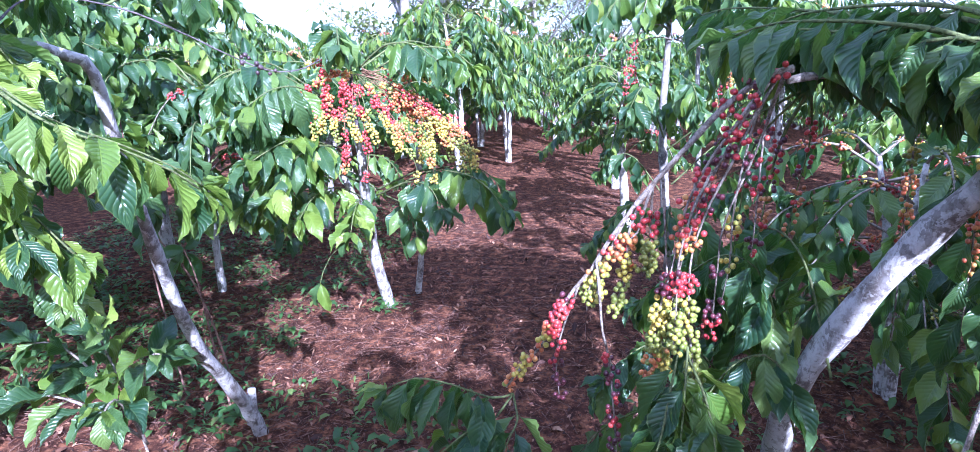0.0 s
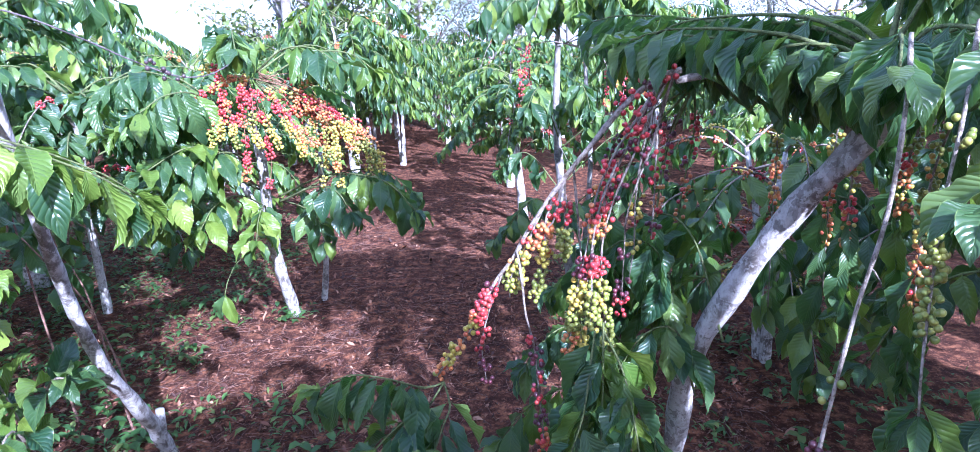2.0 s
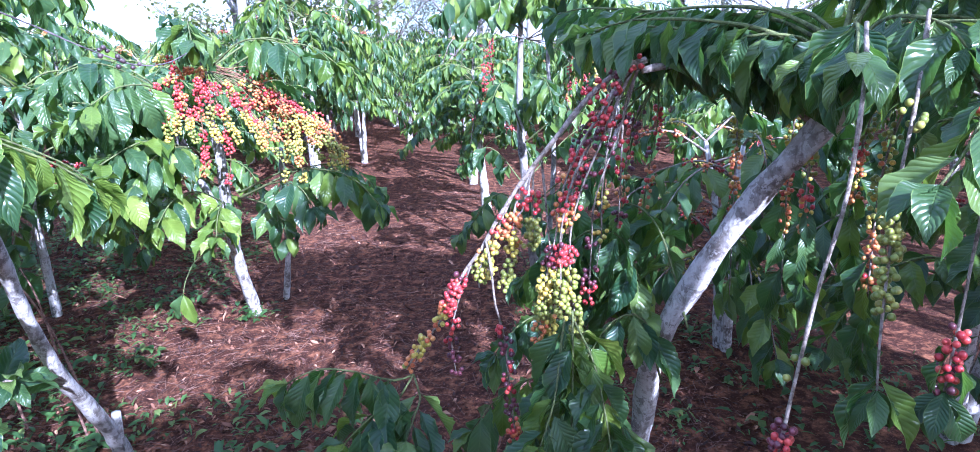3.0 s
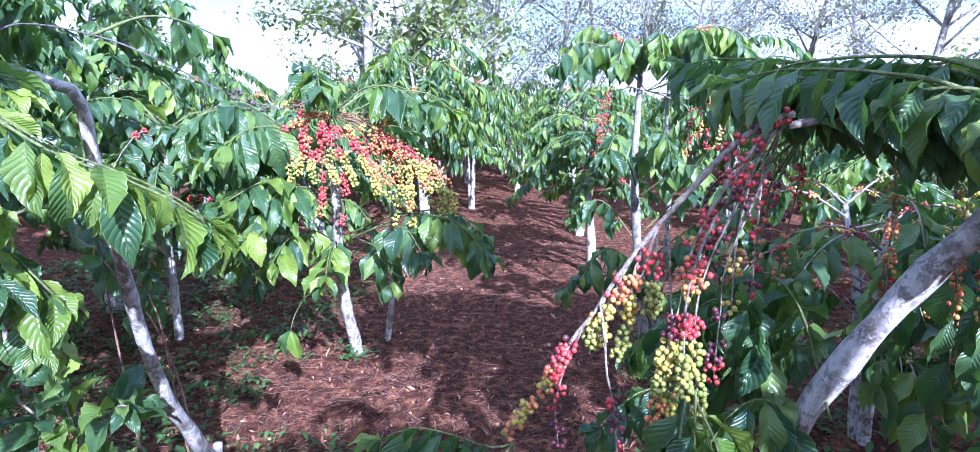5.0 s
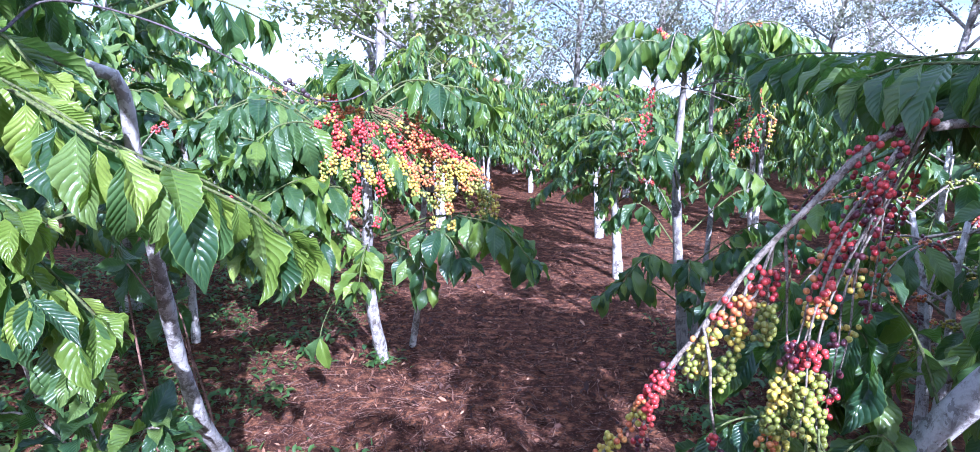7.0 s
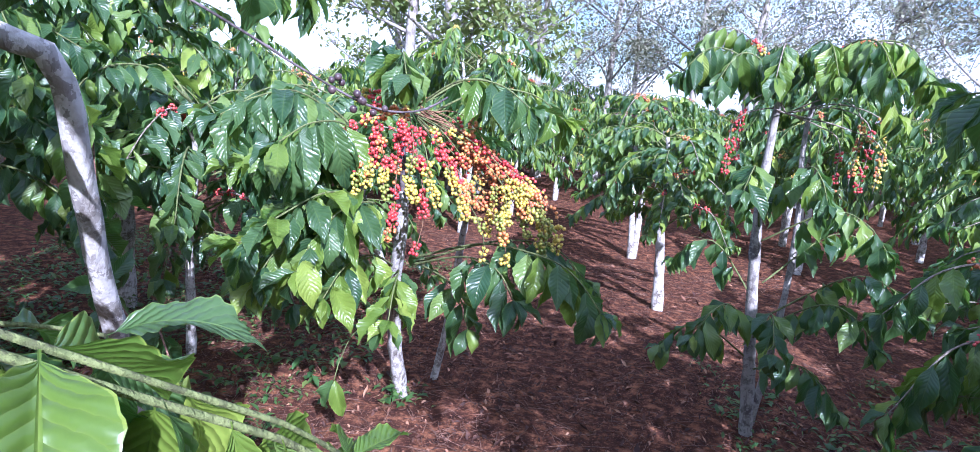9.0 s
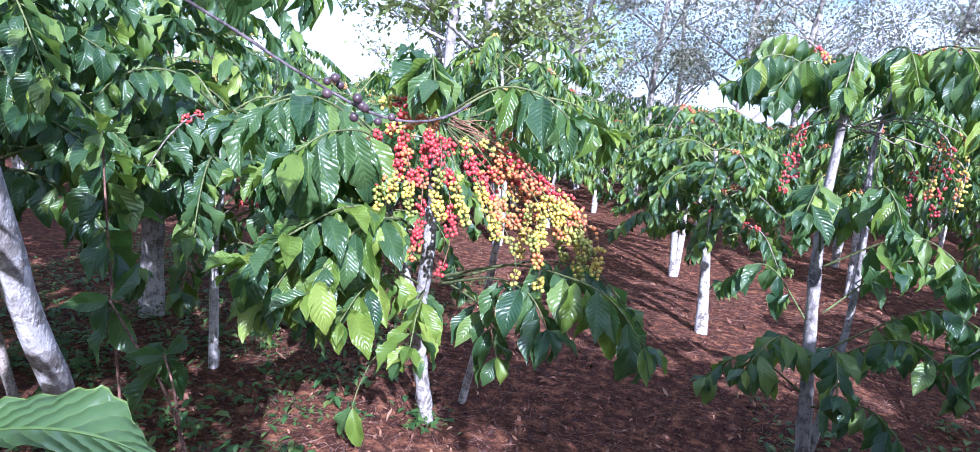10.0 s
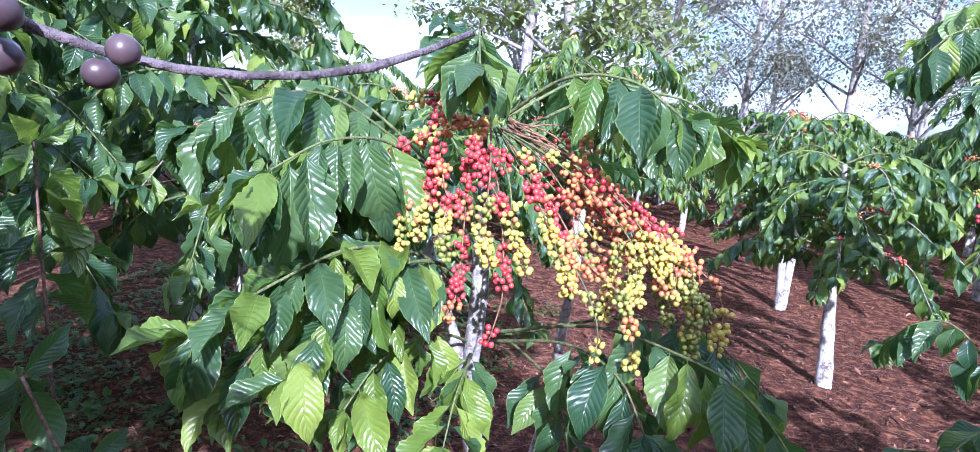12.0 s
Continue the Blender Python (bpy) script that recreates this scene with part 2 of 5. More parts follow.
def tube_arrays(path, r0, r1, sides=8, rough=0.0, seed=0, power=1.0, knots=0.0):
    rng = random.Random(seed)
    rings, n = [], len(path)
    side = Vector((1, 0.3, 0.1))
    for i, c in enumerate(path):
        t = (path[min(i + 1, n - 1)] - path[max(i - 1, 0)]).normalized()
        a = (side - t * side.dot(t)).normalized()
        side = a
        b = t.cross(a)
        s = i / max(1, n - 1)
        r = r0 + (r1 - r0) * s ** power
        if knots and i % 5 == 2:
            r *= 1 + knots
        for k in range(sides):
            ang = 2 * math.pi * k / sides
            rr = r * (1 + rough * (noise.noise((c.x * 9 + math.cos(ang), c.y * 9 + seed, c.z * 7 + math.sin(ang)))) + rough * 0.3 * rng.uniform(-1, 1))
            rings.append(c + (a * math.cos(ang) + b * math.sin(ang)) * rr)
    verts = [tuple(v) for v in rings] + [tuple(path[0]), tuple(path[-1])]
    faces = []
    for i in range(n - 1):
        for k in range(sides):
            k2 = (k + 1) % sides
            faces.append((i * sides + k, i * sides + k2, (i + 1) * sides + k2, (i + 1) * sides + k))
    e0, e1 = n * sides, n * sides + 1
    for k in range(0, sides, 2):
        faces.append((e0, (k + 2) % sides, k + 1, k))
        q = (n - 1) * sides
        faces.append((e1, q + k, q + k + 1, q + (k + 2) % sides))
    return np.array(verts, dtype=np.float32), np.array(faces, dtype=np.int32)


class Heap:
    """Gathers many small pieces into one mesh."""

    def __init__(self):
        self.v, self.f, self.u, self.n = [], [], [], 0

    def put(self, verts, faces, uvs=None):
        self.v.append(verts)
        self.f.append(faces + self.n)
        if uvs is not None:
            self.u.append(uvs)
        self.n += len(verts)

    def data(self, name, material, smooth=True):
        return mesh_data(name, np.concatenate(self.v), np.concatenate(self.f), material, np.concatenate(self.u) if self.u else None, smooth=smooth)


def place(m, verts):
    a = np.array(m, dtype=np.float32)
    return verts @ a[:3, :3].T + a[:3, 3]


def facing(origin, way, normal, size=1.0):
    """A matrix with y along way and z close to normal."""
    y = way.normalized()
    x = y.cross(normal)
    if x.length < 1e-4:
        x = y.cross(Vector((0.3, 0.5, 0.8)))
    x.normalize()
    z = x.cross(y)
    m = Matrix((x, y, z)).transposed().to_4x4() @ Matrix.Scale(size, 4)
    m.translation = origin
    return m


# ---- leaves and berries ----
def leaf_arrays(along, across, curl, fold, wave, seed, slim=0.205):
    """A leaf of length 1 along y: pointed oval, folded at the midrib, quilted, with a wavy margin, bending down to the tip."""
    rng = random.Random(seed)
    phase, twist = rng.uniform(0, 6.3), rng.uniform(-0.35, 0.35)
    frills = 9 if along > 14 else 4
    verts, uvs = [], []
    y, z, ang = 0.0, 0.0, 0.15
    for i in range(along + 1):
        t = i / along
        if i:
            ang = 0.15 - curl * t ** 1.3
            y += math.cos(ang) / along
            z += math.sin(ang) / along
        body = math.sin(math.pi * min(1.0, max(0.0, (t - 0.06) / 0.94)) ** 0.92) ** 0.85
        w = slim * body * (1 - 0.55 * max(0.0, t - 0.66) / 0.34) + 0.006
        for k in range(across + 1):
            u = 2 * k / across - 1
            frill = math.sin(2 * math.pi * frills * t + phase + (2.0 if u > 0 else 0)) * body * (along > 5)
            quilt = 0.007 * math.sin(2 * math.pi * (11 * t - 2.4 * abs(u))) * min(1, 3 * abs(u)) * (body if along > 14 else 0)
            edge = wave * u * u * math.sin(13 * t + phase + (1.3 if u > 0 else 0)) * body + 0.012 * u ** 4 * frill
            lift = fold * abs(u) * w + quilt + edge + twist * u * w * t
            verts.append((u * w * (1 + 0.022 * u * u * frill), y - lift * math.sin(ang), z + lift * math.cos(ang)))
            uvs.append((0.5 + 0.5 * u, t))
    faces = [(i * (across + 1) + k, i * (across + 1) + k + 1, (i + 1) * (across + 1) + k + 1, (i + 1) * (across + 1) + k)
             for i in range(along) for k in range(across)]
    return np.array(verts, dtype=np.float32), np.array(faces, dtype=np.int32), np.array(uvs, dtype=np.float32)


LEAF_SHAPES = [(0.5, 0.45, 0.035), (0.9, 0.60, 0.045), (1.4, 0.30, 0.03), (0.75, 0.85, 0.05), (1.1, 0.50, 0.06), (0.3, 0.70, 0.04)]
FINE = [leaf_arrays(36, 8, c, f, w * 1.3, i, 0.178 + 0.014 * (i % 3)) for i, (c, f, w) in enumerate(LEAF_SHAPES)]
MIDDLE = [leaf_arrays(12, 4, c, f, w * 1.3, i, 0.178 + 0.014 * (i % 3)) for i, (c, f, w) in enumerate(LEAF_SHAPES)]
FAR = [leaf_arrays(2, 2, c, f, 0.0, i, 0.175) for i, (c, f, w) in enumerate(LEAF_SHAPES)]
ROUGH = [leaf_arrays(4, 2, c, f, w, i, 0.165) for i, (c, f, w) in enumerate(LEAF_SHAPES)]
LEAF_DATA = {}
for key, shapes in (("fine", FINE), ("middle", MIDDLE)):
    for tone, mat in (("old", LEAF), ("young", YOUNG_SUNLIT)):
        LEAF_DATA[key, tone] = [mesh_data("leaf", v, f, mat, u) for v, f, u in shapes]


def ball_arrays(rings, sides):
    verts = [(0, 0, 1)]
    for i in range(1, rings):
        a = math.pi * i / rings
        for k in range(sides):
            b = 2 * math.pi * k / sides
            verts.append((math.sin(a) * math.cos(b), math.sin(a) * math.sin(b), math.cos(a)))
    verts.append((0, 0, -1))
    faces = []
    for k in range(sides):
        k2 = (k + 1) % sides
        faces.append((0, 1 + k, 1 + k2, 1 + k2))
        q = 1 + (rings - 2) * sides
        faces.append((q + k, len(verts) - 1, q + k2, q + k2))
        for i in range(rings - 2):
            p = 1 + i * sides
            faces.append((p + k, p + sides + k, p + sides + k2, p + k2))
    tris = []
    for a, b, c, d in faces:
        tris.append((a, b, c))
        if d != c:
            tris.append((a, c, d))
    return np.array(verts, dtype=np.float32), np.array(tris, dtype=np.int32)


BALL, SMALL_BALL, FAR_BALL = ball_arrays(6, 8), ball_arrays(4, 6), ball_arrays(3, 5)
RIPENESS = {
    "red": (("red", 0.86), ("orange", 0.14)),
    "orange": (("red", 0.25), ("orange", 0.60), ("yellow", 0.15)),
    "yellow": (("orange", 0.12), ("yellow", 0.74), ("green", 0.14)),
    "lime": (("orange", 0.04), ("yellow", 0.24), ("green", 0.72)),
    "green": (("yellow", 0.06), ("green", 0.94)),
    # wine and dark use the berry colour that has shade in it
    "wine": (("red", 0.55), ("dark", 0.45)),
    "dark": (("dark", 0.85), ("red", 0.15)),
    "dried": (("dried", 1.0),),
}


def pick(rng, shares):
    r = rng.random()
    for key, share in shares:
        r -= share
        if r <= 0:
            return key
    return shares[-1][0]


def bunch(rng, ripe, count, wide=0.0195, reach=0.030):
    """Berries crowded round a node of the twig, which runs along y: (place, size, colour)."""
    centres = []
    for _ in range(count):
        for _try in range(30):
            a, r = rng.uniform(0, 2 * math.pi), rng.uniform(0.008, wide)
            c = Vector((r * math.cos(a), rng.uniform(-reach, reach) * (1.1 - r * 15), r * math.sin(a)))
            if all((c - o).length > 0.0108 for o in centres):
                centres.append(c)
                break
    lead = pick(rng, RIPENESS[ripe])
    return [(c, rng.uniform(0.0060, 0.0077) * (0.86 if ripe == "dried" else 1.0), lead if rng.random() < 0.80 else pick(rng, RIPENESS[ripe])) for c in centres]


BERRY_DATA = {key: mesh_data("berry", BALL[0] * np.array((1, 1, 1.1), dtype=np.float32), BALL[1], mat) for key, mat in BERRY.items()}


# ---- the coffee tree ----
class Coffee:
    """One coffee tree: an Empty at its base with trunk, branches, and leaves and berry clusters on the branches."""

    def __init__(self, base, label, seed, detail="fine", singles=300, berries=0, group="coffee trees of the plantation"):
        self.base, self.rng, self.detail, self.singles = Vector(base), random.Random(seed), detail, singles
        self.root = tagged(new("coffee_tree"), label, "coffee tree", group)
        self.root.matrix_basis = Matrix.Translation(self.base)
        self.heaps, self.seed, self.made = {}, seed, 0
        self.berry_left, self.berry_heap, self.twig_heap = berries, {}, Heap()

    def trunk(self, points, r0, r1, label="", sides=12, bark=None, power=1.0):
        path = smooth_path([Vector(p) - self.base for p in points], 0.045)
        v, f = tube_arrays(path, r0, r1, sides, 0.25, self.seed, power)
        return part("trunk", mesh_data("trunk", v, f, bark or BARK), self.root, label=label)

    def leaf(self, holder, origin, way, normal, size, tone):
        shape = self.rng.randrange(len(LEAF_SHAPES))
        m = facing(origin, way, normal, size)
        if self.made < self.singles and self.detail not in ("rough", "far"):
            part("leaf", LEAF_DATA[self.detail, tone][shape], holder, m)
            self.made += 1
        else:
            v, f, u = {"rough": ROUGH, "far": FAR}.get(self.detail, MIDDLE)[shape]
            self.heaps.setdefault(tone, Heap()).put(place(m, v), f, u)

    def branch(self, points, r0=0.006, r1=0.0022, leaves=(0.4, 1.0), gap=0.055, size=(0.13, 0.18), droop=0.9, tone="old",
               berries=(), berry_gap=0.040, twig=None, sides=6, tuft=True, young_lit_tip=0.15, thin=0.0):
        """A branch through the points. leaves: the share of its length that bears pairs of leaves; berries: (from, to, ripeness)."""
        rng = self.rng
        loose = self.detail in ("rough", "far")
        path = smooth_path([Vector(p) - self.base for p in points], 0.12 if loose else 0.03)
        v, f = tube_arrays(path, r0, r1, 4 if loose else sides, 0.12, rng.randrange(999), knots=0.22)
        holder = None
        if loose:
            self.twig_heap.put(v, f)
        else:
            holder = part("branch", mesh_data("branch", v, f, twig or (TWIG if not leaves or berries else GREEN_TWIG)), self.root)
        lengths = [0.0]
        for a, b in zip(path, path[1:]):
            lengths.append(lengths[-1] + (b - a).length)
        total = lengths[-1]

        def at(s):
            d = min(max(s, 0), 1) * total
            i = 0
            while i < len(lengths) - 2 and lengths[i + 1] < d:
                i += 1
            k = (d - lengths[i]) / max(1e-6, lengths[i + 1] - lengths[i])
            return path[i].lerp(path[i + 1], k), (path[i + 1] - path[i]).normalized()

        if leaves:
            n = max(1, int((leaves[1] - leaves[0]) * total / gap))
            spin = 0.0
            for i in range(n + 1):
                s = leaves[0] + (leaves[1] - leaves[0]) * i / max(1, n)
                c, t = at(s)
                side = t.cross(Vector((0, 0, 1)))
                side = side.normalized() if side.length > 0.05 else Vector((1, 0, 0))
                spin = rng.uniform(-0.6, 0.6)
                side = (Matrix.Rotation(spin, 3, t) @ side).normalized()
                for sign in (-1, 1):
                    if rng.random() < thin:
                        continue
                    d = droop * rng.uniform(0.55, 1.35)
                    way = side * sign * rng.uniform(0.5, 1.0) + t * rng.uniform(0.25, 0.75) + Vector((rng.uniform(-0.25, 0.25), rng.uniform(-0.25, 0.25), -d))
                    flat = Vector((t.x, t.y, 0))
                    normal = Vector((0, 0, 0.6)) + flat * 0.5 + side * sign * 0.6 + Vector((rng.uniform(-0.6, 0.6), rng.uniform(-0.6, 0.6), 0))
                    length = rng.uniform(*size) * (0.72 if i == n else 1.0) * (1.0 if rng.random() < 0.75 else 0.72)
                    young = tone == "young" or rng.random() < young_lit_tip
                    self.leaf(holder, c + side * sign * 0.004, way, normal, length, "young" if young else "old")
            if tuft:
                c, t = at(leaves[1])
                whorl = 2 if loose else 5
                across = t.cross(Vector((0, 0, 1)))
                across = across.normalized() if across.length > 0.05 else Vector((1, 0, 0))
                above = across.cross(t)
                for k in range(whorl):
                    a = 6.28 * k / whorl + rng.uniform(-0.4, 0.4)
                    out = across * math.cos(a) + above * math.sin(a)
                    way = t * 0.8 + out * 0.8 + Vector((0, 0, -0.30 * droop))
                    self.leaf(holder, c, way, above * 1.2 - t * 0.2 + out * 0.3, size[0] * rng.uniform(0.55, 0.95), "young" if tone == "young" or rng.random() < young_lit_tip * 1.6 else "old")
        for s0, s1, ripe, *many in berries:
            n = max(1, round((s1 - s0) * total / berry_gap))
            for i in range(n):
                c, t = at(s0 + (s1 - s0) * (i + rng.uniform(0.25, 0.75)) / n)
                m = facing(c, t, Vector((rng.uniform(-1, 1), rng.uniform(-1, 1), rng.uniform(-1, 1))))
                count = round((many[0] if many else 15) * rng.uniform(0.75, 1.3))
                for q, size, key in bunch(rng, ripe, count):
                    spot = m @ q
                    if self.berry_left > 0 and rng.random() < 0.35:
                        self.berry_left -= 1
                        part("berry", BERRY_DATA[key], holder, Matrix.Translation(spot) @ Euler((rng.uniform(0, 6), rng.uniform(0, 6), 0)).to_matrix().to_4x4() @ Matrix.Scale(size, 4))
                    else:
                        ball = {"fine": BALL, "far": FAR_BALL}.get(self.detail, SMALL_BALL)
                        self.berry_heap.setdefault(key, Heap()).put(ball[0] * size + np.array(spot, dtype=np.float32), ball[1])
        return holder

    def close(self):
        for tone, heap in self.heaps.items():
            part("foliage", heap.data("foliage", LEAF if tone == "old" else YOUNG_SUNLIT), self.root, kind="stuff")
        if self.twig_heap.v:
            part("branches", self.twig_heap.data("branches", GREEN_TWIG), self.root, kind="stuff")
        if self.berry_heap:
            both, slots, keys = Heap(), [], list(self.berry_heap)
            for k, key in enumerate(keys):
                for v, f in zip(self.berry_heap[key].v, self.berry_heap[key].f):
                    both.put(v, f - f.min())
                    slots += [k] * len(f)
            data = mesh_data("berries", np.concatenate(both.v), np.concatenate(both.f), [BERRY[k] for k in keys], slots=slots)
            part("berries", data, self.root, kind="stuff")
        return self.root


def grown_tree(base, label, seed, height=1.8, spread=0.75, branches=22, detail="rough", singles=0, stems=2, fruit=0.35, low=0.32, r=0.045,
               lean=(0, 0), size=(0.14, 0.20), tone="old", trunk_label="", young=0.15, gap=0.055, bark=None):
    """A whole coffee tree with drooping fruiting branches all round."""
    tree = Coffee(base, label, seed, detail, singles)
    rng, b = tree.rng, tree.base
    tops = []
    for k in range(stems):
        a = rng.uniform(0, 6.28)
        off = Vector((math.cos(a), math.sin(a), 0)) * 0.10 * (k > 0)
        foot = b + off * 0.4 + Vector((0, 0, -0.04))
        top = b + off * rng.uniform(1.2, 3.0) + Vector((lean[0], lean[1], height * rng.uniform(0.86, 1.0)))
        mid = foot.lerp(top, 0.5) + Vector((rng.uniform(-0.06, 0.06), rng.uniform(-0.06, 0.06), 0))
        points = [foot, foot.lerp(mid, 0.5), mid, mid.lerp(top, 0.5) + Vector((rng.uniform(-0.03, 0.03), rng.uniform(-0.03, 0.03), 0)), top]
        tree.trunk(points, r * rng.uniform(0.85, 1.1), r * 0.30, trunk_label, bark=bark)
        tops.append(smooth_path(points, 0.05))
    for i in range(branches):
        stem = tops[i % stems]
        s = low + (1 - low) * ((i + rng.random()) / branches) ** 0.8
        p = stem[min(len(stem) - 1, int(s * len(stem)))]
        a = i * 2.4 + rng.uniform(-0.4, 0.4)
        way = Vector((math.cos(a), math.sin(a), 0))
        L = spread * rng.uniform(0.75, 1.2) * (1.05 - 0.35 * max(0.0, s - 0.6))
        rise, drop = rng.uniform(0.10, 0.26) * L, rng.uniform(0.18, 0.5) * L
        points = [p, p + way * L * 0.35 + Vector((0, 0, rise)), p + way * L * 0.72 + Vector((0, 0, rise * 0.6)), p + way * L + Vector((0, 0, rise - drop))]
        ripe = ()
        if rng.random() < fruit:
            ripe = ((0.22, 0.58, rng.choice(("wine", "orange", "orange", "yellow", "lime", "green")), 15),) if detail not in ("rough", "far") else ((0.3, 0.6, rng.choice(("orange", "yellow", "lime")), 9),)
        tree.branch(points, 0.007, 0.0022, (0.45 if ripe else 0.25, 1.0), gap, size, rng.uniform(0.5, 1.6), tone, ripe, 0.10, sides=5, young_lit_tip=young)
    return tree.close()


# ---- the ground ----
def ground_height(x, y):
    near = math.exp(-((x * x + (y - 3) ** 2) / 220.0))
    return near * (0.030 * noise.noise((x * 0.9, y * 0.9, 0.3)) + 0.016 * noise.noise((x * 3.7, y * 3.7, 1.3)) + 0.007 * noise.noise((x * 13, y * 13, 2.1)))


def stretched(n, inner, outer):
    """Even steps within inner metres, then growing ones out to outer metres."""
    core = np.linspace(-inner, inner, n)
    tail = inner * (outer / inner) ** np.linspace(0, 1, 26)[1:]
    return np.concatenate((-tail[::-1], core, tail))


def build_ground():
    xs, ys = stretched(130, 4.5, 600.0), stretched(150, 5.5, 600.0) + 3.5
    verts = [(x, y, ground_height(x, y)) for y in ys for x in xs]
    w = len(xs)
    faces = [(j * w + i, j * w + i + 1, (j + 1) * w + i + 1, (j + 1) * w + i) for j in range(len(ys) - 1) for i in range(w - 1)]
    tagged(new("ground", mesh_data("ground", verts, faces, SOIL)), "red-brown plantation soil scattered with dry leaves", "ground", kind="structure")


build_ground()


def scatter_litter():
    """Dry curled leaves and twigs on the soil."""
    rng = random.Random(5)
    shapes = [leaf_arrays(3, 2, c, f, 0.05, 70 + i, 0.19) for i, (c, f) in enumerate(((1.6, 0.9), (0.7, 0.6), (2.2, 0.4), (-0.8, 0.8)))]
    heap, sticks = Heap(), Heap()
    for i in range(18000):
        y = rng.uniform(0.6, 9.5) if i % 3 else rng.uniform(1.8, 5.0)
        x = rng.uniform(-1.0 - 0.45 * y, 1.0 + 0.45 * y)
        v, f, u = rng.choice(shapes)
        size = rng.uniform(0.012, 0.040) if i % 14 else rng.uniform(0.04, 0.075)
        a = rng.uniform(0, 6.28)
        m = facing(Vector((x, y, ground_height(x, y) + rng.uniform(0.002, 0.012))), Vector((math.cos(a), math.sin(a), rng.uniform(-0.15, 0.3))),
                   Vector((rng.uniform(-0.6, 0.6), rng.uniform(-0.6, 0.6), 1)), size)
        heap.put(place(m, v), f, u)
    for i in range(7000):
        y = rng.uniform(0.8, 7.5)
        x = rng.uniform(-1.0 - 0.45 * y, 0.8 + 0.4 * y)
        a, L = rng.uniform(0, 6.28), rng.uniform(0.04, 0.20)
        way = Vector((math.cos(a), math.sin(a), rng.uniform(-0.05, 0.08)))
        p = Vector((x, y, ground_height(x, y) + 0.006))
        mid = p + way * L * 0.5 + Vector((rng.uniform(-0.02, 0.02), rng.uniform(-0.02, 0.02), 0.006))
        v, f = tube_arrays([p, mid, p + way * L], rng.uniform(0.0010, 0.0026), 0.0007, 3 + (i % 2))
        sticks.put(v, f)
    tagged(new("leaf_litter", heap.data("leaf_litter", LITTER)), "dry brown curled coffee leaves on the soil", "leaf litter", kind="stuff")
    tagged(new("fallen_twigs", sticks.data("fallen_twigs", DRY_TWIG)), "thin dry brown twigs lying on the soil", "twigs", kind="stuff")


scatter_litter()


def scatter_weeds():
    rng = random.Random(9)
    shapes = [leaf_arrays(3, 2, c, 0.4, 0.03, 90 + i, s) for i, (c, s) in enumerate(((0.6, 0.22), (1.0, 0.12), (0.8, 0.06), (1.2, 0.3)))]
    heap = Heap()
    spots = []
    for i in range(1000):
        k = rng.random()
        if k < 0.80:
            spots.append((rng.uniform(-4.2, -1.05), rng.uniform(2.0, 6.0)))
        elif k < 0.95:
            spots.append((rng.uniform(0.9, 2.8), rng.uniform(1.6, 4.5)))
        else:
            spots.append((rng.uniform(-1.1, 0.1), rng.uniform(1.5, 2.4)))
    spots += [(-0.70 + rng.uniform(-0.05, 0.05), 3.46 + rng.uniform(-0.06, 0.02)) for _ in range(5)]
    for x, y in spots:
        s = rng.uniform(0.5, 1.3)
        for _ in range(rng.randint(8, 22)):
            v, f, u = rng.choice(shapes)
            a = rng.uniform(0, 6.28)
            p = Vector((x + rng.gauss(0, 0.06), y + rng.gauss(0, 0.06), 0))
            p.z = ground_height(p.x, p.y) + rng.uniform(0, 0.07) * s
            m = facing(p, Vector((math.cos(a), math.sin(a), rng.uniform(0.1, 1.3))), Vector((0, 0, 1)), rng.uniform(0.025, 0.065) * s)
            heap.put(place(m, v), f, u)
    tagged(new("weeds", heap.data("weeds", WEED)), "low green weeds and grass among the litter", "weeds", kind="stuff")


scatter_weeds()


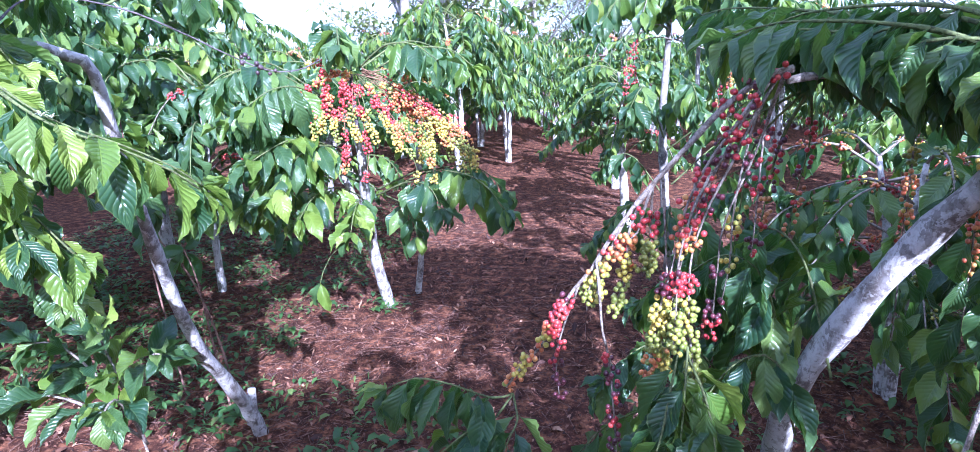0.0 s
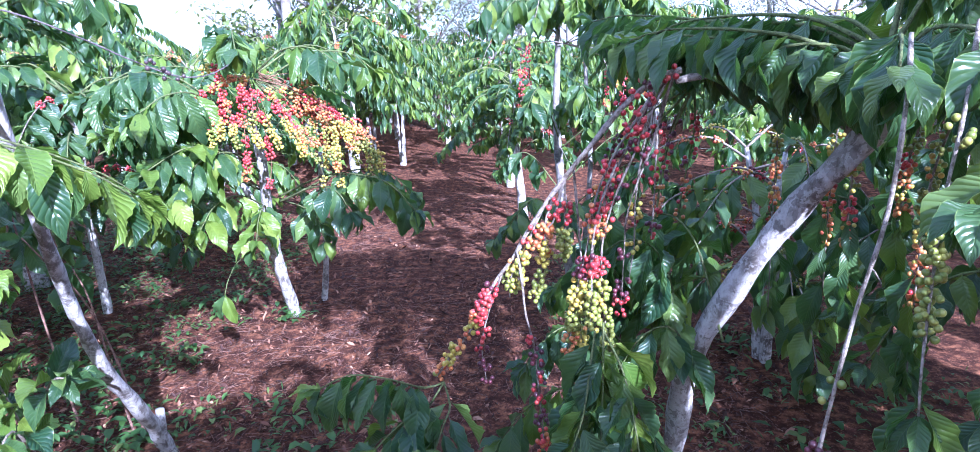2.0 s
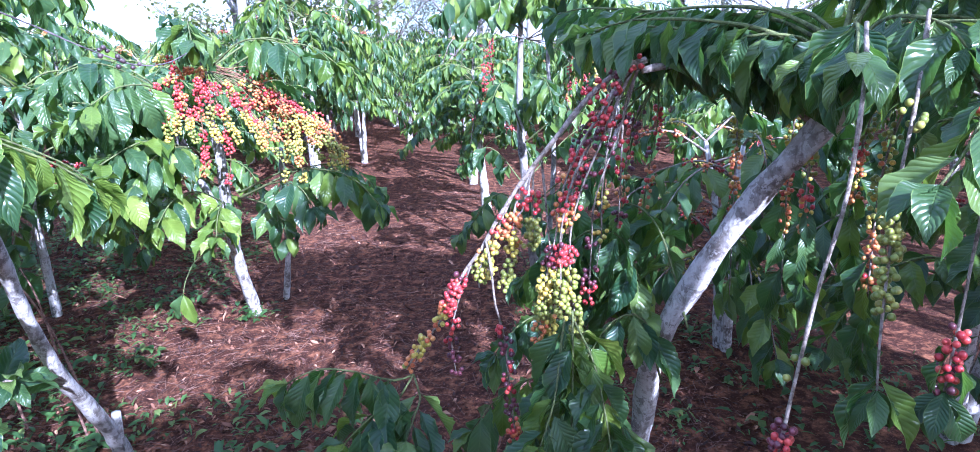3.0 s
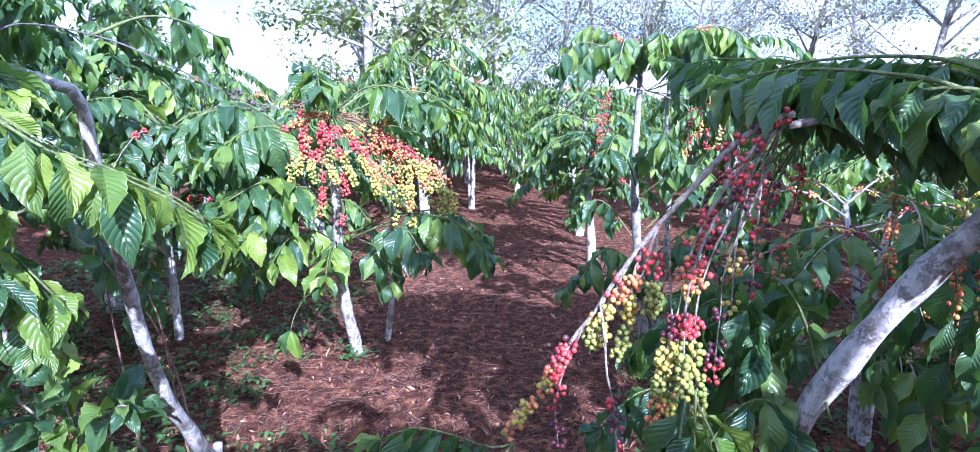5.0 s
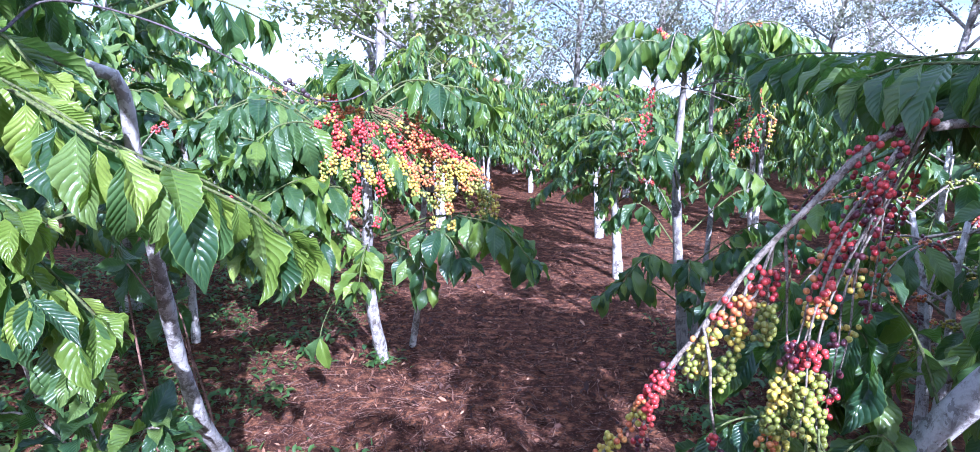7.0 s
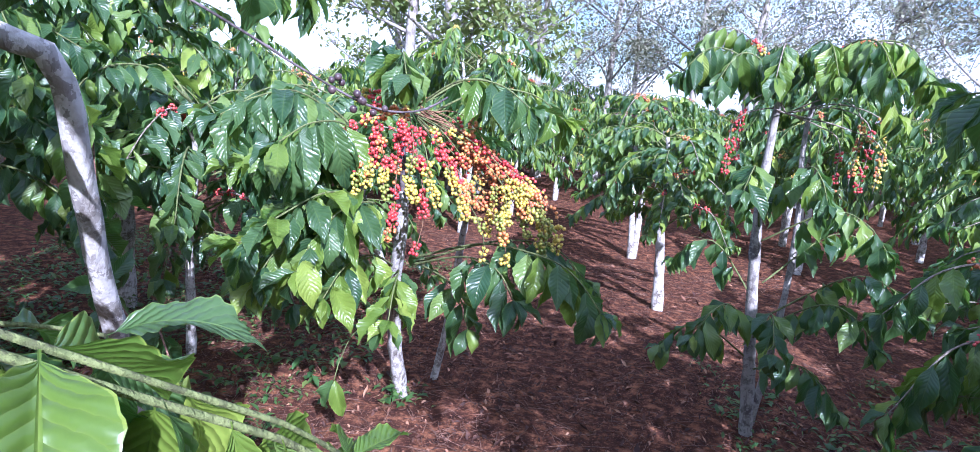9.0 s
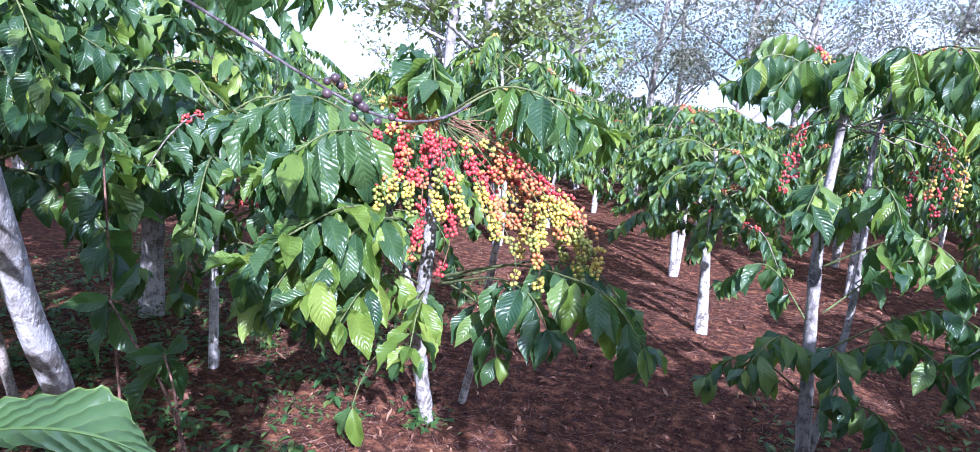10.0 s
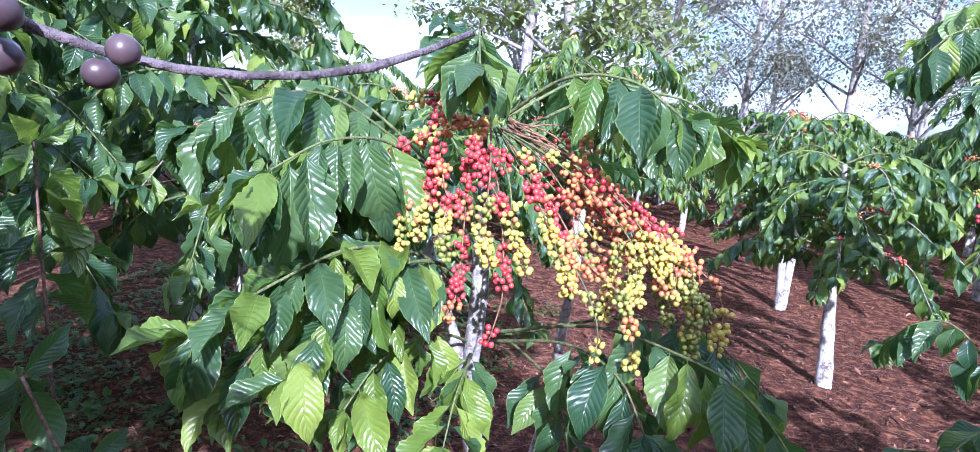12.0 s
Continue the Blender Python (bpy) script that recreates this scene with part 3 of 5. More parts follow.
# ---- the fruiting tree ahead ----
def main_tree():
    T = Coffee((-0.70, 3.48, 0), "coffee tree laden with red and yellow berries, whitish trunk", 11, "fine", 300, 300)
    rng = T.rng
    T.trunk([(-0.70, 3.50, -0.05), (-0.71, 3.40, 0.2), (-0.70, 3.28, 0.45), (-0.66, 3.12, 0.75), (-0.61, 3.0, 1.0), (-0.60, 2.95, 1.16)], 0.040, 0.022)
    T.branch([(-0.60, 2.96, 1.12), (-0.60, 2.92, 1.3), (-0.60, 2.90, 1.45), (-0.59, 2.87, 1.62)], 0.014, 0.006, None, twig=DARK_TWIG)
    T.trunk([(-0.68, 3.18, 0.62), (-0.73, 3.08, 0.85), (-0.78, 3.0, 1.08), (-0.79, 2.98, 1.22)], 0.024, 0.014)
    T.trunk([(-0.60, 3.75, -0.05), (-0.52, 3.65, 0.4), (-0.45, 3.45, 0.8), (-0.40, 3.3, 1.05)], 0.022, 0.014)
    # berry strands hanging from the bare top, then those that arch out over the path
    def strand(points, marks, gap=0.062):
        T.branch([Vector(p) + Vector((0, rng.uniform(-0.015, 0.015), 0)) for p in points], 0.0028, 0.0014, None, berries=marks, berry_gap=gap, twig=GREEN_TWIG if rng.random() < 0.5 else RUST_TWIG)

    strand(((-0.59, 2.86, 1.49), (-0.61, 2.70, 1.52), (-0.66, 2.70, 1.53), (-0.70, 2.70, 1.52), (-0.73, 2.70, 1.50)), ((0.55, 0.78, "red", 16), (0.78, 1, "yellow", 16),))
    strand(((-0.59, 2.86, 1.48), (-0.60, 2.70, 1.49), (-0.65, 2.70, 1.48), (-0.68, 2.70, 1.45), (-0.69, 2.70, 1.40)), ((0.55, 1, "red", 17),))
    strand(((-0.59, 2.86, 1.48), (-0.58, 2.66, 1.48), (-0.61, 2.66, 1.44), (-0.62, 2.66, 1.38), (-0.62, 2.66, 1.34), (-0.62, 2.66, 1.28)), ((0.35, 0.62, "orange", 16), (0.62, 1, "red", 20),))
    strand(((-0.59, 2.86, 1.47), (-0.63, 2.68, 1.45), (-0.71, 2.68, 1.41), (-0.74, 2.68, 1.36), (-0.72, 2.68, 1.29), (-0.71, 2.68, 1.24)), ((0.42, 0.55, "orange", 15), (0.55, 0.8, "red", 16), (0.84, 1, "red", 10),))
    strand(((-0.65, 2.70, 1.41), (-0.60, 2.64, 1.37), (-0.58, 2.64, 1.33), (-0.56, 2.64, 1.28)), ((0.3, 1, "red", 20),))
    strand(((-0.72, 2.68, 1.31), (-0.71, 2.62, 1.26), (-0.72, 2.62, 1.20), (-0.73, 2.62, 1.17)), ((0.5, 1, "yellow", 22),))
    strand(((-0.70, 2.68, 1.33), (-0.66, 2.60, 1.28), (-0.66, 2.60, 1.22), (-0.66, 2.60, 1.16)), ((0.3, 0.5, "orange", 14), (0.5, 1, "yellow", 22),))
    strand(((-0.64, 2.68, 1.32), (-0.61, 2.61, 1.29), (-0.62, 2.61, 1.25), (-0.63, 2.61, 1.20)), ((0.35, 1, "yellow", 20),))
    strand(((-0.60, 2.68, 1.34), (-0.57, 2.62, 1.29), (-0.57, 2.62, 1.24), (-0.55, 2.62, 1.19)), ((0.45, 1, "yellow", 20),))
    strand(((-0.58, 2.86, 1.47), (-0.54, 2.66, 1.38), (-0.54, 2.66, 1.30), (-0.54, 2.66, 1.20), (-0.54, 2.66, 1.15), (-0.54, 2.66, 1.08), (-0.56, 2.66, 1.02)), ((0.3, 0.5, "red", 17), (0.5, 0.58, "orange", 12), (0.66, 0.72, "red", 10), (0.76, 0.92, "red", 15), (0.94, 1, "orange", 10),))
    strand(((-0.58, 2.86, 1.47), (-0.52, 2.66, 1.43), (-0.51, 2.66, 1.39), (-0.47, 2.66, 1.34), (-0.45, 2.66, 1.30), (-0.42, 2.66, 1.26)), ((0.3, 0.45, "orange", 12), (0.45, 0.95, "red", 20),))
    strand(((-0.58, 2.86, 1.48), (-0.54, 2.72, 1.47), (-0.54, 2.72, 1.44)), ((0.4, 1, "orange", 18),))
    strand(((-0.57, 2.86, 1.47), (-0.47, 2.62, 1.36), (-0.48, 2.62, 1.24), (-0.45, 2.62, 1.18)), ((0.3, 0.4, "red", 12), (0.68, 1, "yellow", 19),))
    strand(((-0.56, 2.86, 1.47), (-0.44, 2.66, 1.35), (-0.42, 2.66, 1.26), (-0.39, 2.66, 1.20), (-0.37, 2.66, 1.15)), ((0.3, 0.45, "red", 12), (0.62, 0.72, "orange", 16), (0.76, 1, "yellow", 16),))
    strand(((-0.53, 2.80, 1.39), (-0.45, 2.66, 1.26), (-0.43, 2.66, 1.15), (-0.43, 2.66, 1.09), (-0.45, 2.66, 0.99)), ((0.5, 0.62, "wine", 12), (0.62, 0.8, "red", 15), (0.92, 1, "orange", 9),))
    strand(((-0.55, 2.86, 1.47), (-0.42, 2.70, 1.41), (-0.39, 2.70, 1.34), (-0.35, 2.70, 1.29), (-0.32, 2.70, 1.24)), ((0.45, 0.62, "orange", 15), (0.62, 1, "red", 16),))
    strand(((-0.55, 2.86, 1.47), (-0.41, 2.74, 1.42), (-0.33, 2.74, 1.34), (-0.29, 2.74, 1.29)), ((0.75, 1, "red", 17),))
    strand(((-0.54, 2.86, 1.46), (-0.39, 2.68, 1.35), (-0.33, 2.68, 1.24), (-0.29, 2.68, 1.16), (-0.28, 2.68, 1.11)), ((0.5, 0.7, "orange", 14), (0.7, 1, "yellow", 17),))
    strand(((-0.54, 2.86, 1.46), (-0.37, 2.70, 1.31), (-0.28, 2.70, 1.18), (-0.23, 2.70, 1.11), (-0.21, 2.70, 1.03), (-0.22, 2.70, 0.98)), ((0.3, 0.42, "red", 10), (0.55, 0.72, "orange", 14), (0.72, 0.86, "yellow", 16), (0.9, 1, "yellow", 14),))
    strand(((-0.54, 2.86, 1.46), (-0.36, 2.72, 1.32), (-0.26, 2.72, 1.20), (-0.18, 2.72, 1.14), (-0.14, 2.72, 1.05), (-0.13, 2.72, 0.97)), ((0.25, 0.4, "orange", 9), (0.5, 0.7, "orange", 14), (0.72, 0.88, "yellow", 17), (0.92, 1, "yellow", 13),))
    strand(((-0.54, 2.86, 1.47), (-0.36, 2.74, 1.41), (-0.25, 2.74, 1.33), (-0.17, 2.74, 1.25), (-0.15, 2.74, 1.18), (-0.14, 2.74, 1.10)), ((0.3, 0.48, "orange", 8), (0.5, 0.7, "orange", 12), (0.75, 1, "yellow", 16),))
    strand(((-0.54, 2.86, 1.47), (-0.36, 2.78, 1.42), (-0.22, 2.78, 1.34), (-0.14, 2.78, 1.26), (-0.10, 2.78, 1.18), (-0.10, 2.78, 1.12)), ((0.38, 0.55, "red", 7), (0.58, 0.7, "orange", 11), (0.74, 1, "yellow", 17),))
    strand(((-0.54, 2.86, 1.47), (-0.36, 2.80, 1.43), (-0.21, 2.80, 1.34), (-0.11, 2.80, 1.26), (-0.07, 2.80, 1.19), (-0.07, 2.80, 1.13)), ((0.35, 0.5, "orange", 7), (0.6, 0.78, "red", 14), (0.8, 1, "yellow", 17),))
    strand(((-0.54, 2.86, 1.47), (-0.34, 2.84, 1.41), (-0.16, 2.84, 1.28), (-0.07, 2.84, 1.18), (-0.02, 2.84, 1.10), (-0.01, 2.84, 0.97)), ((0.4, 0.55, "red", 6), (0.6, 0.72, "orange", 9), (0.76, 0.86, "lime", 15), (0.86, 1, "green", 15),))
    strand(((-0.54, 2.86, 1.47), (-0.33, 2.88, 1.40), (-0.14, 2.88, 1.25), (-0.04, 2.88, 1.14), (0.02, 2.88, 1.06)), ((0.5, 0.62, "orange", 7), (0.7, 0.86, "lime", 14), (0.86, 1, "green", 13),))
    strand(((-0.54, 2.86, 1.46), (-0.39, 2.80, 1.36), (-0.27, 2.80, 1.24), (-0.22, 2.80, 1.16), (-0.22, 2.80, 1.04)), ((0.35, 0.5, "red", 9), (0.55, 0.75, "orange", 11), (0.78, 1, "yellow", 14),))
    strand(((-0.54, 2.86, 1.47), (-0.36, 2.86, 1.37), (-0.23, 2.86, 1.27), (-0.15, 2.86, 1.19), (-0.10, 2.86, 1.12), (-0.07, 2.86, 1.05)), ((0.4, 0.55, "orange", 8), (0.6, 0.75, "yellow", 11), (0.8, 1, "lime", 14),))
    for i in range(16):
        k = i / 15
        x, y, z = -0.30 + 0.34 * k + rng.uniform(-0.05, 0.05), 2.86 + rng.uniform(-0.08, 0.10), 1.38 - 0.18 * k + rng.uniform(-0.06, 0.05)
        T.branch([(-0.54, 2.90, 1.46 + 0.01 * (i % 5)), (-0.54 + 0.5 * (x + 0.54), y + 0.03, z + 0.09), (x, y, z - 0.06), (x + 0.03, y - 0.02, 1.14 - 0.08 * k + rng.uniform(-0.08, 0.08))],
                 0.0022, 0.0012, None, twig=RUST_TWIG, berries=((0.35, 0.55, "orange" if i % 3 else "red", 5), (0.6, 0.8, "orange", 7), (0.84, 1.0, "yellow" if i % 2 else "lime", 11)), berry_gap=0.06)
    # leafy shoots towards the path, low
    T.branch([(-0.66, 3.05, 0.95), (-0.66, 2.75, 1.13), (-0.70, 2.48, 1.20), (-0.76, 2.28, 1.15), (-0.84, 2.18, 1.07)], 0.006, 0.0022, (0.40, 1.0), 0.042, (0.165, 0.215), 0.7, young_lit_tip=0.5)
    T.branch([(-0.66, 3.05, 0.90), (-0.72, 2.75, 1.05), (-0.76, 2.52, 1.10), (-0.80, 2.36, 1.04), (-0.84, 2.28, 0.94)], 0.006, 0.0022, (0.45, 1.0), 0.042, (0.165, 0.215), 0.9, young_lit_tip=0.5)
    T.branch([(-0.62, 3.0, 1.0), (-0.62, 2.70, 1.14), (-0.65, 2.48, 1.15), (-0.69, 2.36, 1.07), (-0.71, 2.28, 0.98)], 0.006, 0.0022, (0.45, 1.0), 0.045, (0.155, 0.20), 1.1, young_lit_tip=0.45)
    T.branch([(-0.66, 3.1, 0.80), (-0.66, 2.80, 0.92), (-0.68, 2.58, 0.92), (-0.70, 2.46, 0.84)], 0.005, 0.0022, (0.45, 1.0), 0.05, (0.14, 0.19), 1.4, young_lit_tip=0.6)
    T.branch([(-0.66, 3.1, 0.76), (-0.56, 2.84, 0.86), (-0.52, 2.66, 0.84), (-0.50, 2.56, 0.76)], 0.004, 0.002, (0.5, 1.0), 0.05, (0.14, 0.19), 1.4, young_lit_tip=0.6)
    T.branch([(-0.68, 3.12, 0.72), (-0.86, 2.88, 0.88), (-0.94, 2.70, 0.90), (-1.0, 2.6, 0.82)], 0.004, 0.002, (0.4, 1.0), 0.05, (0.14, 0.19), 1.2, young_lit_tip=0.6)
    # the tall hanging leaves on the shaded side
    T.branch([(-0.66, 3.0, 1.2), (-0.72, 2.68, 1.40), (-0.76, 2.46, 1.42), (-0.80, 2.32, 1.36)], 0.005, 0.0022, (0.4, 1.0), 0.040, (0.20, 0.25), 3.0, young_lit_tip=0.35)
    T.branch([(-0.66, 2.98, 1.2), (-0.80, 2.72, 1.36), (-0.90, 2.55, 1.36), (-0.98, 2.46, 1.28)], 0.005, 0.0022, (0.4, 1.0), 0.045, (0.17, 0.22), 2.2)
    T.branch([(-0.70, 2.95, 1.3), (-0.86, 2.62, 1.50), (-0.94, 2.46, 1.49), (-1.02, 2.36, 1.42)], 0.005, 0.0022, (0.3, 1.0), 0.045, (0.155, 0.20), 1.2)
    T.branch([(-0.70, 2.95, 1.3), (-0.95, 2.80, 1.52), (-1.08, 2.70, 1.50), (-1.18, 2.62, 1.40)], 0.005, 0.0022, (0.3, 1.0), 0.045, (0.155, 0.20), 1.2)
    # over the path
    T.branch([(-0.58, 3.1, 0.85), (-0.25, 2.88, 1.0), (0.00, 2.72, 1.02), (0.12, 2.66, 0.98), (0.22, 2.62, 0.88)], 0.006, 0.0022, (0.52, 1.0), 0.042, (0.155, 0.20), 1.3)
    T.branch([(-0.58, 3.1, 0.82), (-0.32, 2.88, 0.94), (-0.16, 2.72, 0.95), (-0.08, 2.64, 0.87)], 0.006, 0.0022, (0.55, 1.0), 0.045, (0.155, 0.20), 1.4)
    T.branch([(-0.58, 3.15, 0.82), (-0.22, 3.05, 0.98), (0.02, 2.98, 1.0), (0.16, 2.94, 0.90)], 0.006, 0.0022, (0.5, 1.0), 0.05, (0.155, 0.20), 1.4)
    T.branch([(-0.58, 3.2, 0.80), (-0.40, 3.0, 0.80), (-0.30, 2.86, 0.76), (-0.26, 2.80, 0.68)], 0.005, 0.0022, (0.5, 1.0), 0.05, (0.14, 0.19), 1.3)
    # the top
    T.branch([(-0.58, 2.87, 1.6), (-0.57, 2.75, 1.68), (-0.54, 2.66, 1.67), (-0.50, 2.58, 1.60)], 0.004, 0.002, (0.25, 1.0), 0.045, (0.155, 0.20), 1.8)
    T.branch([(-0.58, 2.87, 1.6), (-0.61, 2.78, 1.70), (-0.62, 2.70, 1.69)], 0.004, 0.002, (0.3, 1.0), 0.045, (0.14, 0.19), 1.7)
    T.branch([(-0.55, 2.9, 1.5), (-0.38, 2.82, 1.60), (-0.22, 2.76, 1.60), (-0.10, 2.72, 1.53)], 0.005, 0.0022, (0.45, 1.0), 0.05, (0.155, 0.20), 1.3, young_lit_tip=0.4)
    T.branch([(-0.55, 2.95, 1.45), (-0.32, 3.0, 1.58), (-0.12, 3.0, 1.58), (0.0, 2.98, 1.50)], 0.005, 0.0022, (0.4, 1.0), 0.05, (0.155, 0.20), 1.2, young_lit_tip=0.4)
    T.branch([(-0.56, 2.95, 1.5), (-0.40, 3.1, 1.62), (-0.28, 3.25, 1.6), (-0.18, 3.35, 1.5)], 0.005, 0.0022, (0.3, 1.0), 0.045, (0.165, 0.215), 1.5, young_lit_tip=0.4)
    T.branch([(-0.66, 3.1, 1.1), (-0.9, 3.1, 1.3), (-1.1, 3.05, 1.3), (-1.25, 3.0, 1.2)], 0.005, 0.0022, (0.3, 1.0), 0.045, (0.155, 0.20), 1.3)
    T.branch([(-0.66, 3.1, 1.2), (-0.88, 3.3, 1.42), (-1.05, 3.4, 1.42), (-1.18, 3.45, 1.3)], 0.005, 0.0022, (0.3, 1.0), 0.045, (0.155, 0.20), 1.3)
    T.branch([(-0.6, 3.2, 1.2), (-0.5, 3.5, 1.4), (-0.42, 3.75, 1.36), (-0.4, 3.9, 1.25)], 0.005, 0.0022, (0.3, 1.0), 0.05, (0.155, 0.20), 1.3)
    # one low pair of leaves
    pair = T.branch([(-0.70, 3.2, 0.50), (-0.74, 2.9, 0.56), (-0.73, 2.72, 0.52), (-0.72, 2.64, 0.47)], 0.003, 0.0018, None, twig=GREEN_TWIG)
    T.made = min(T.made, 296)
    for side in (-1, 1):
        T.leaf(pair, Vector((-0.72, 2.64, 0.47)) - T.base, Vector((0.34 * side - 0.05, -0.12, -1.0)), Vector((0.25 * side, -1.0, 0.35)), 0.165, "young" if side > 0 else "old")
    T.close()


main_tree()


# ---- the leaning tree with the long fruiting branch ----
def leaning_tree():
    T = Coffee((1.19, 1.80, 0), "leaning coffee tree with lichen-white trunk and a berry-laden drooping branch", 23, "fine", 300, 300)
    rng = T.rng
    T.trunk([(1.19, 1.80, -0.05), (1.20, 1.72, 0.30), (1.19, 1.64, 0.53), (1.205, 1.59, 0.69), (1.255, 1.53, 0.85), (1.31, 1.46, 1.02), (1.375, 1.40, 1.17), (1.435, 1.34, 1.29), (1.47, 1.31, 1.37), (1.49, 1.29, 1.48)], 0.040, 0.026)
    T.trunk([(1.42, 1.35, 1.25), (1.46, 1.30, 1.33), (1.50, 1.27, 1.38)], 0.026, 0.022, "sawn pale stub")
    T.branch([(1.44, 1.33, 1.36), (1.34, 1.38, 1.44), (1.24, 1.42, 1.475), (1.12, 1.41, 1.485), (1.05, 1.39, 1.475)], 0.011, 0.008, None)
    # the fruiting branch that bends down to the path, and the strands beside it: sparse above, crowded below
    def strand(points, marks, r=0.0036, gap=0.05):
        T.branch([Vector(p) + Vector((0, rng.uniform(-0.012, 0.012), 0)) for p in points], r, max(0.0016, r * 0.35), None, berries=marks, berry_gap=gap)

    strand(((1.06, 1.39, 1.50), (1.00, 1.39, 1.48), (0.93, 1.39, 1.42), (0.86, 1.39, 1.34), (0.79, 1.39, 1.25), (0.74, 1.39, 1.18), (0.69, 1.39, 1.10), (0.66, 1.39, 1.04), (0.62, 1.39, 0.99), (0.58, 1.39, 0.92), (0.54, 1.39, 0.83), (0.50, 1.39, 0.78), (0.45, 1.39, 0.71)), ((0.02, 0.09, "wine", 8), (0.13, 0.15, "wine", 8), (0.7, 0.8, "wine", 17), (0.78, 0.84, "orange", 15), (0.85, 0.9, "orange", 7), (0.915, 1, "yellow", 15),), 0.0085, 0.036)
    strand(((1.02, 1.39, 1.48), (0.97, 1.36, 1.41), (0.94, 1.36, 1.34), (0.91, 1.36, 1.27), (0.88, 1.36, 1.18), (0.86, 1.36, 1.09), (0.85, 1.36, 1.00), (0.83, 1.36, 0.86), (0.85, 1.36, 0.80)), ((0.1, 0.14, "wine", 8), (0.22, 0.27, "wine", 14), (0.33, 0.37, "red", 10), (0.44, 0.48, "red", 8), (0.54, 0.58, "orange", 8), (0.66, 0.74, "wine", 16), (0.74, 1, "lime", 18),))
    strand(((1.01, 1.39, 1.48), (0.95, 1.34, 1.39), (0.90, 1.34, 1.31), (0.86, 1.34, 1.21), (0.84, 1.34, 1.08), (0.82, 1.34, 0.99), (0.81, 1.34, 0.89), (0.80, 1.34, 0.81)), ((0.16, 0.2, "wine", 8), (0.3, 0.34, "red", 9), (0.42, 0.46, "orange", 7), (0.52, 0.56, "orange", 8), (0.64, 0.74, "wine", 15), (0.74, 1, "lime", 18),))
    strand(((1.03, 1.39, 1.48), (0.98, 1.35, 1.39), (0.95, 1.35, 1.31), (0.91, 1.35, 1.22), (0.88, 1.35, 1.11), (0.88, 1.35, 1.00), (0.89, 1.35, 0.89), (0.91, 1.35, 0.78)), ((0.2, 0.24, "red", 9), (0.36, 0.4, "wine", 8), (0.5, 0.54, "orange", 7), (0.6, 0.7, "wine", 14), (0.7, 0.82, "lime", 17), (0.82, 1, "green", 17),))
    strand(((0.91, 1.36, 1.29), (0.87, 1.31, 1.20), (0.85, 1.31, 1.09), (0.85, 1.31, 0.98), (0.85, 1.31, 0.87)), ((0.3, 0.36, "orange", 7), (0.55, 0.72, "wine", 14), (0.72, 1, "lime", 18),))
    strand(((0.81, 1.39, 1.28), (0.82, 1.37, 1.17), (0.83, 1.37, 1.06), (0.84, 1.37, 0.97)), ())
    strand(((0.79, 1.39, 1.25), (0.77, 1.38, 1.18), (0.76, 1.38, 1.14), (0.73, 1.38, 1.11), (0.71, 1.38, 1.07)), ((0.3, 0.62, "red", 11), (0.62, 1, "orange", 12),))
    strand(((0.79, 1.39, 1.25), (0.79, 1.39, 1.16), (0.79, 1.39, 1.09), (0.78, 1.39, 1.04)), ((0.35, 0.5, "red", 9), (0.6, 1, "lime", 16),))
    strand(((0.76, 1.39, 1.20), (0.74, 1.39, 1.13), (0.74, 1.39, 1.06), (0.73, 1.39, 0.99), (0.71, 1.39, 0.93)), ((0.25, 0.4, "orange", 11), (0.42, 0.65, "yellow", 15), (0.68, 1, "green", 15),))
    strand(((0.73, 1.39, 1.16), (0.70, 1.38, 1.09), (0.68, 1.38, 1.02), (0.67, 1.38, 0.96)), ((0.2, 0.38, "red", 10), (0.45, 0.7, "orange", 12), (0.6, 1, "lime", 16),))
    strand(((0.69, 1.39, 1.10), (0.67, 1.40, 1.03), (0.65, 1.40, 0.98), (0.65, 1.40, 0.93)), ((0.3, 0.6, "yellow", 13), (0.6, 1, "lime", 15),))
    strand(((0.67, 1.39, 1.06), (0.68, 1.36, 1.00), (0.69, 1.36, 0.90), (0.71, 1.36, 0.82), (0.72, 1.36, 0.72), (0.73, 1.36, 0.62), (0.74, 1.36, 0.51)), ((0.4, 0.43, "wine", 6), (0.5, 0.56, "wine", 8), (0.6, 0.66, "wine", 8), (0.68, 0.78, "wine", 9), (0.84, 0.9, "wine", 9), (0.92, 0.97, "red", 11), (0.97, 1, "yellow", 10),))
    strand(((0.63, 1.39, 1.00), (0.59, 1.46, 0.86), (0.57, 1.46, 0.76), (0.58, 1.46, 0.66)), ((0.55, 1, "wine", 9),))
    strand(((1.03, 1.39, 1.48), (1.01, 1.46, 1.39), (0.99, 1.46, 1.28), (0.98, 1.46, 1.17), (0.98, 1.46, 1.05), (0.97, 1.46, 0.96)), ((0.62, 0.68, "yellow", 7), (0.78, 0.84, "yellow", 6),))
    strand(((1.04, 1.39, 1.49), (1.02, 1.44, 1.34), (0.96, 1.44, 1.15), (0.95, 1.44, 1.04), (0.95, 1.44, 0.95), (0.95, 1.44, 0.87)), ((0.3, 0.34, "wine", 6), (0.72, 0.78, "wine", 9), (0.86, 0.92, "wine", 11), (0.96, 1, "red", 9),))
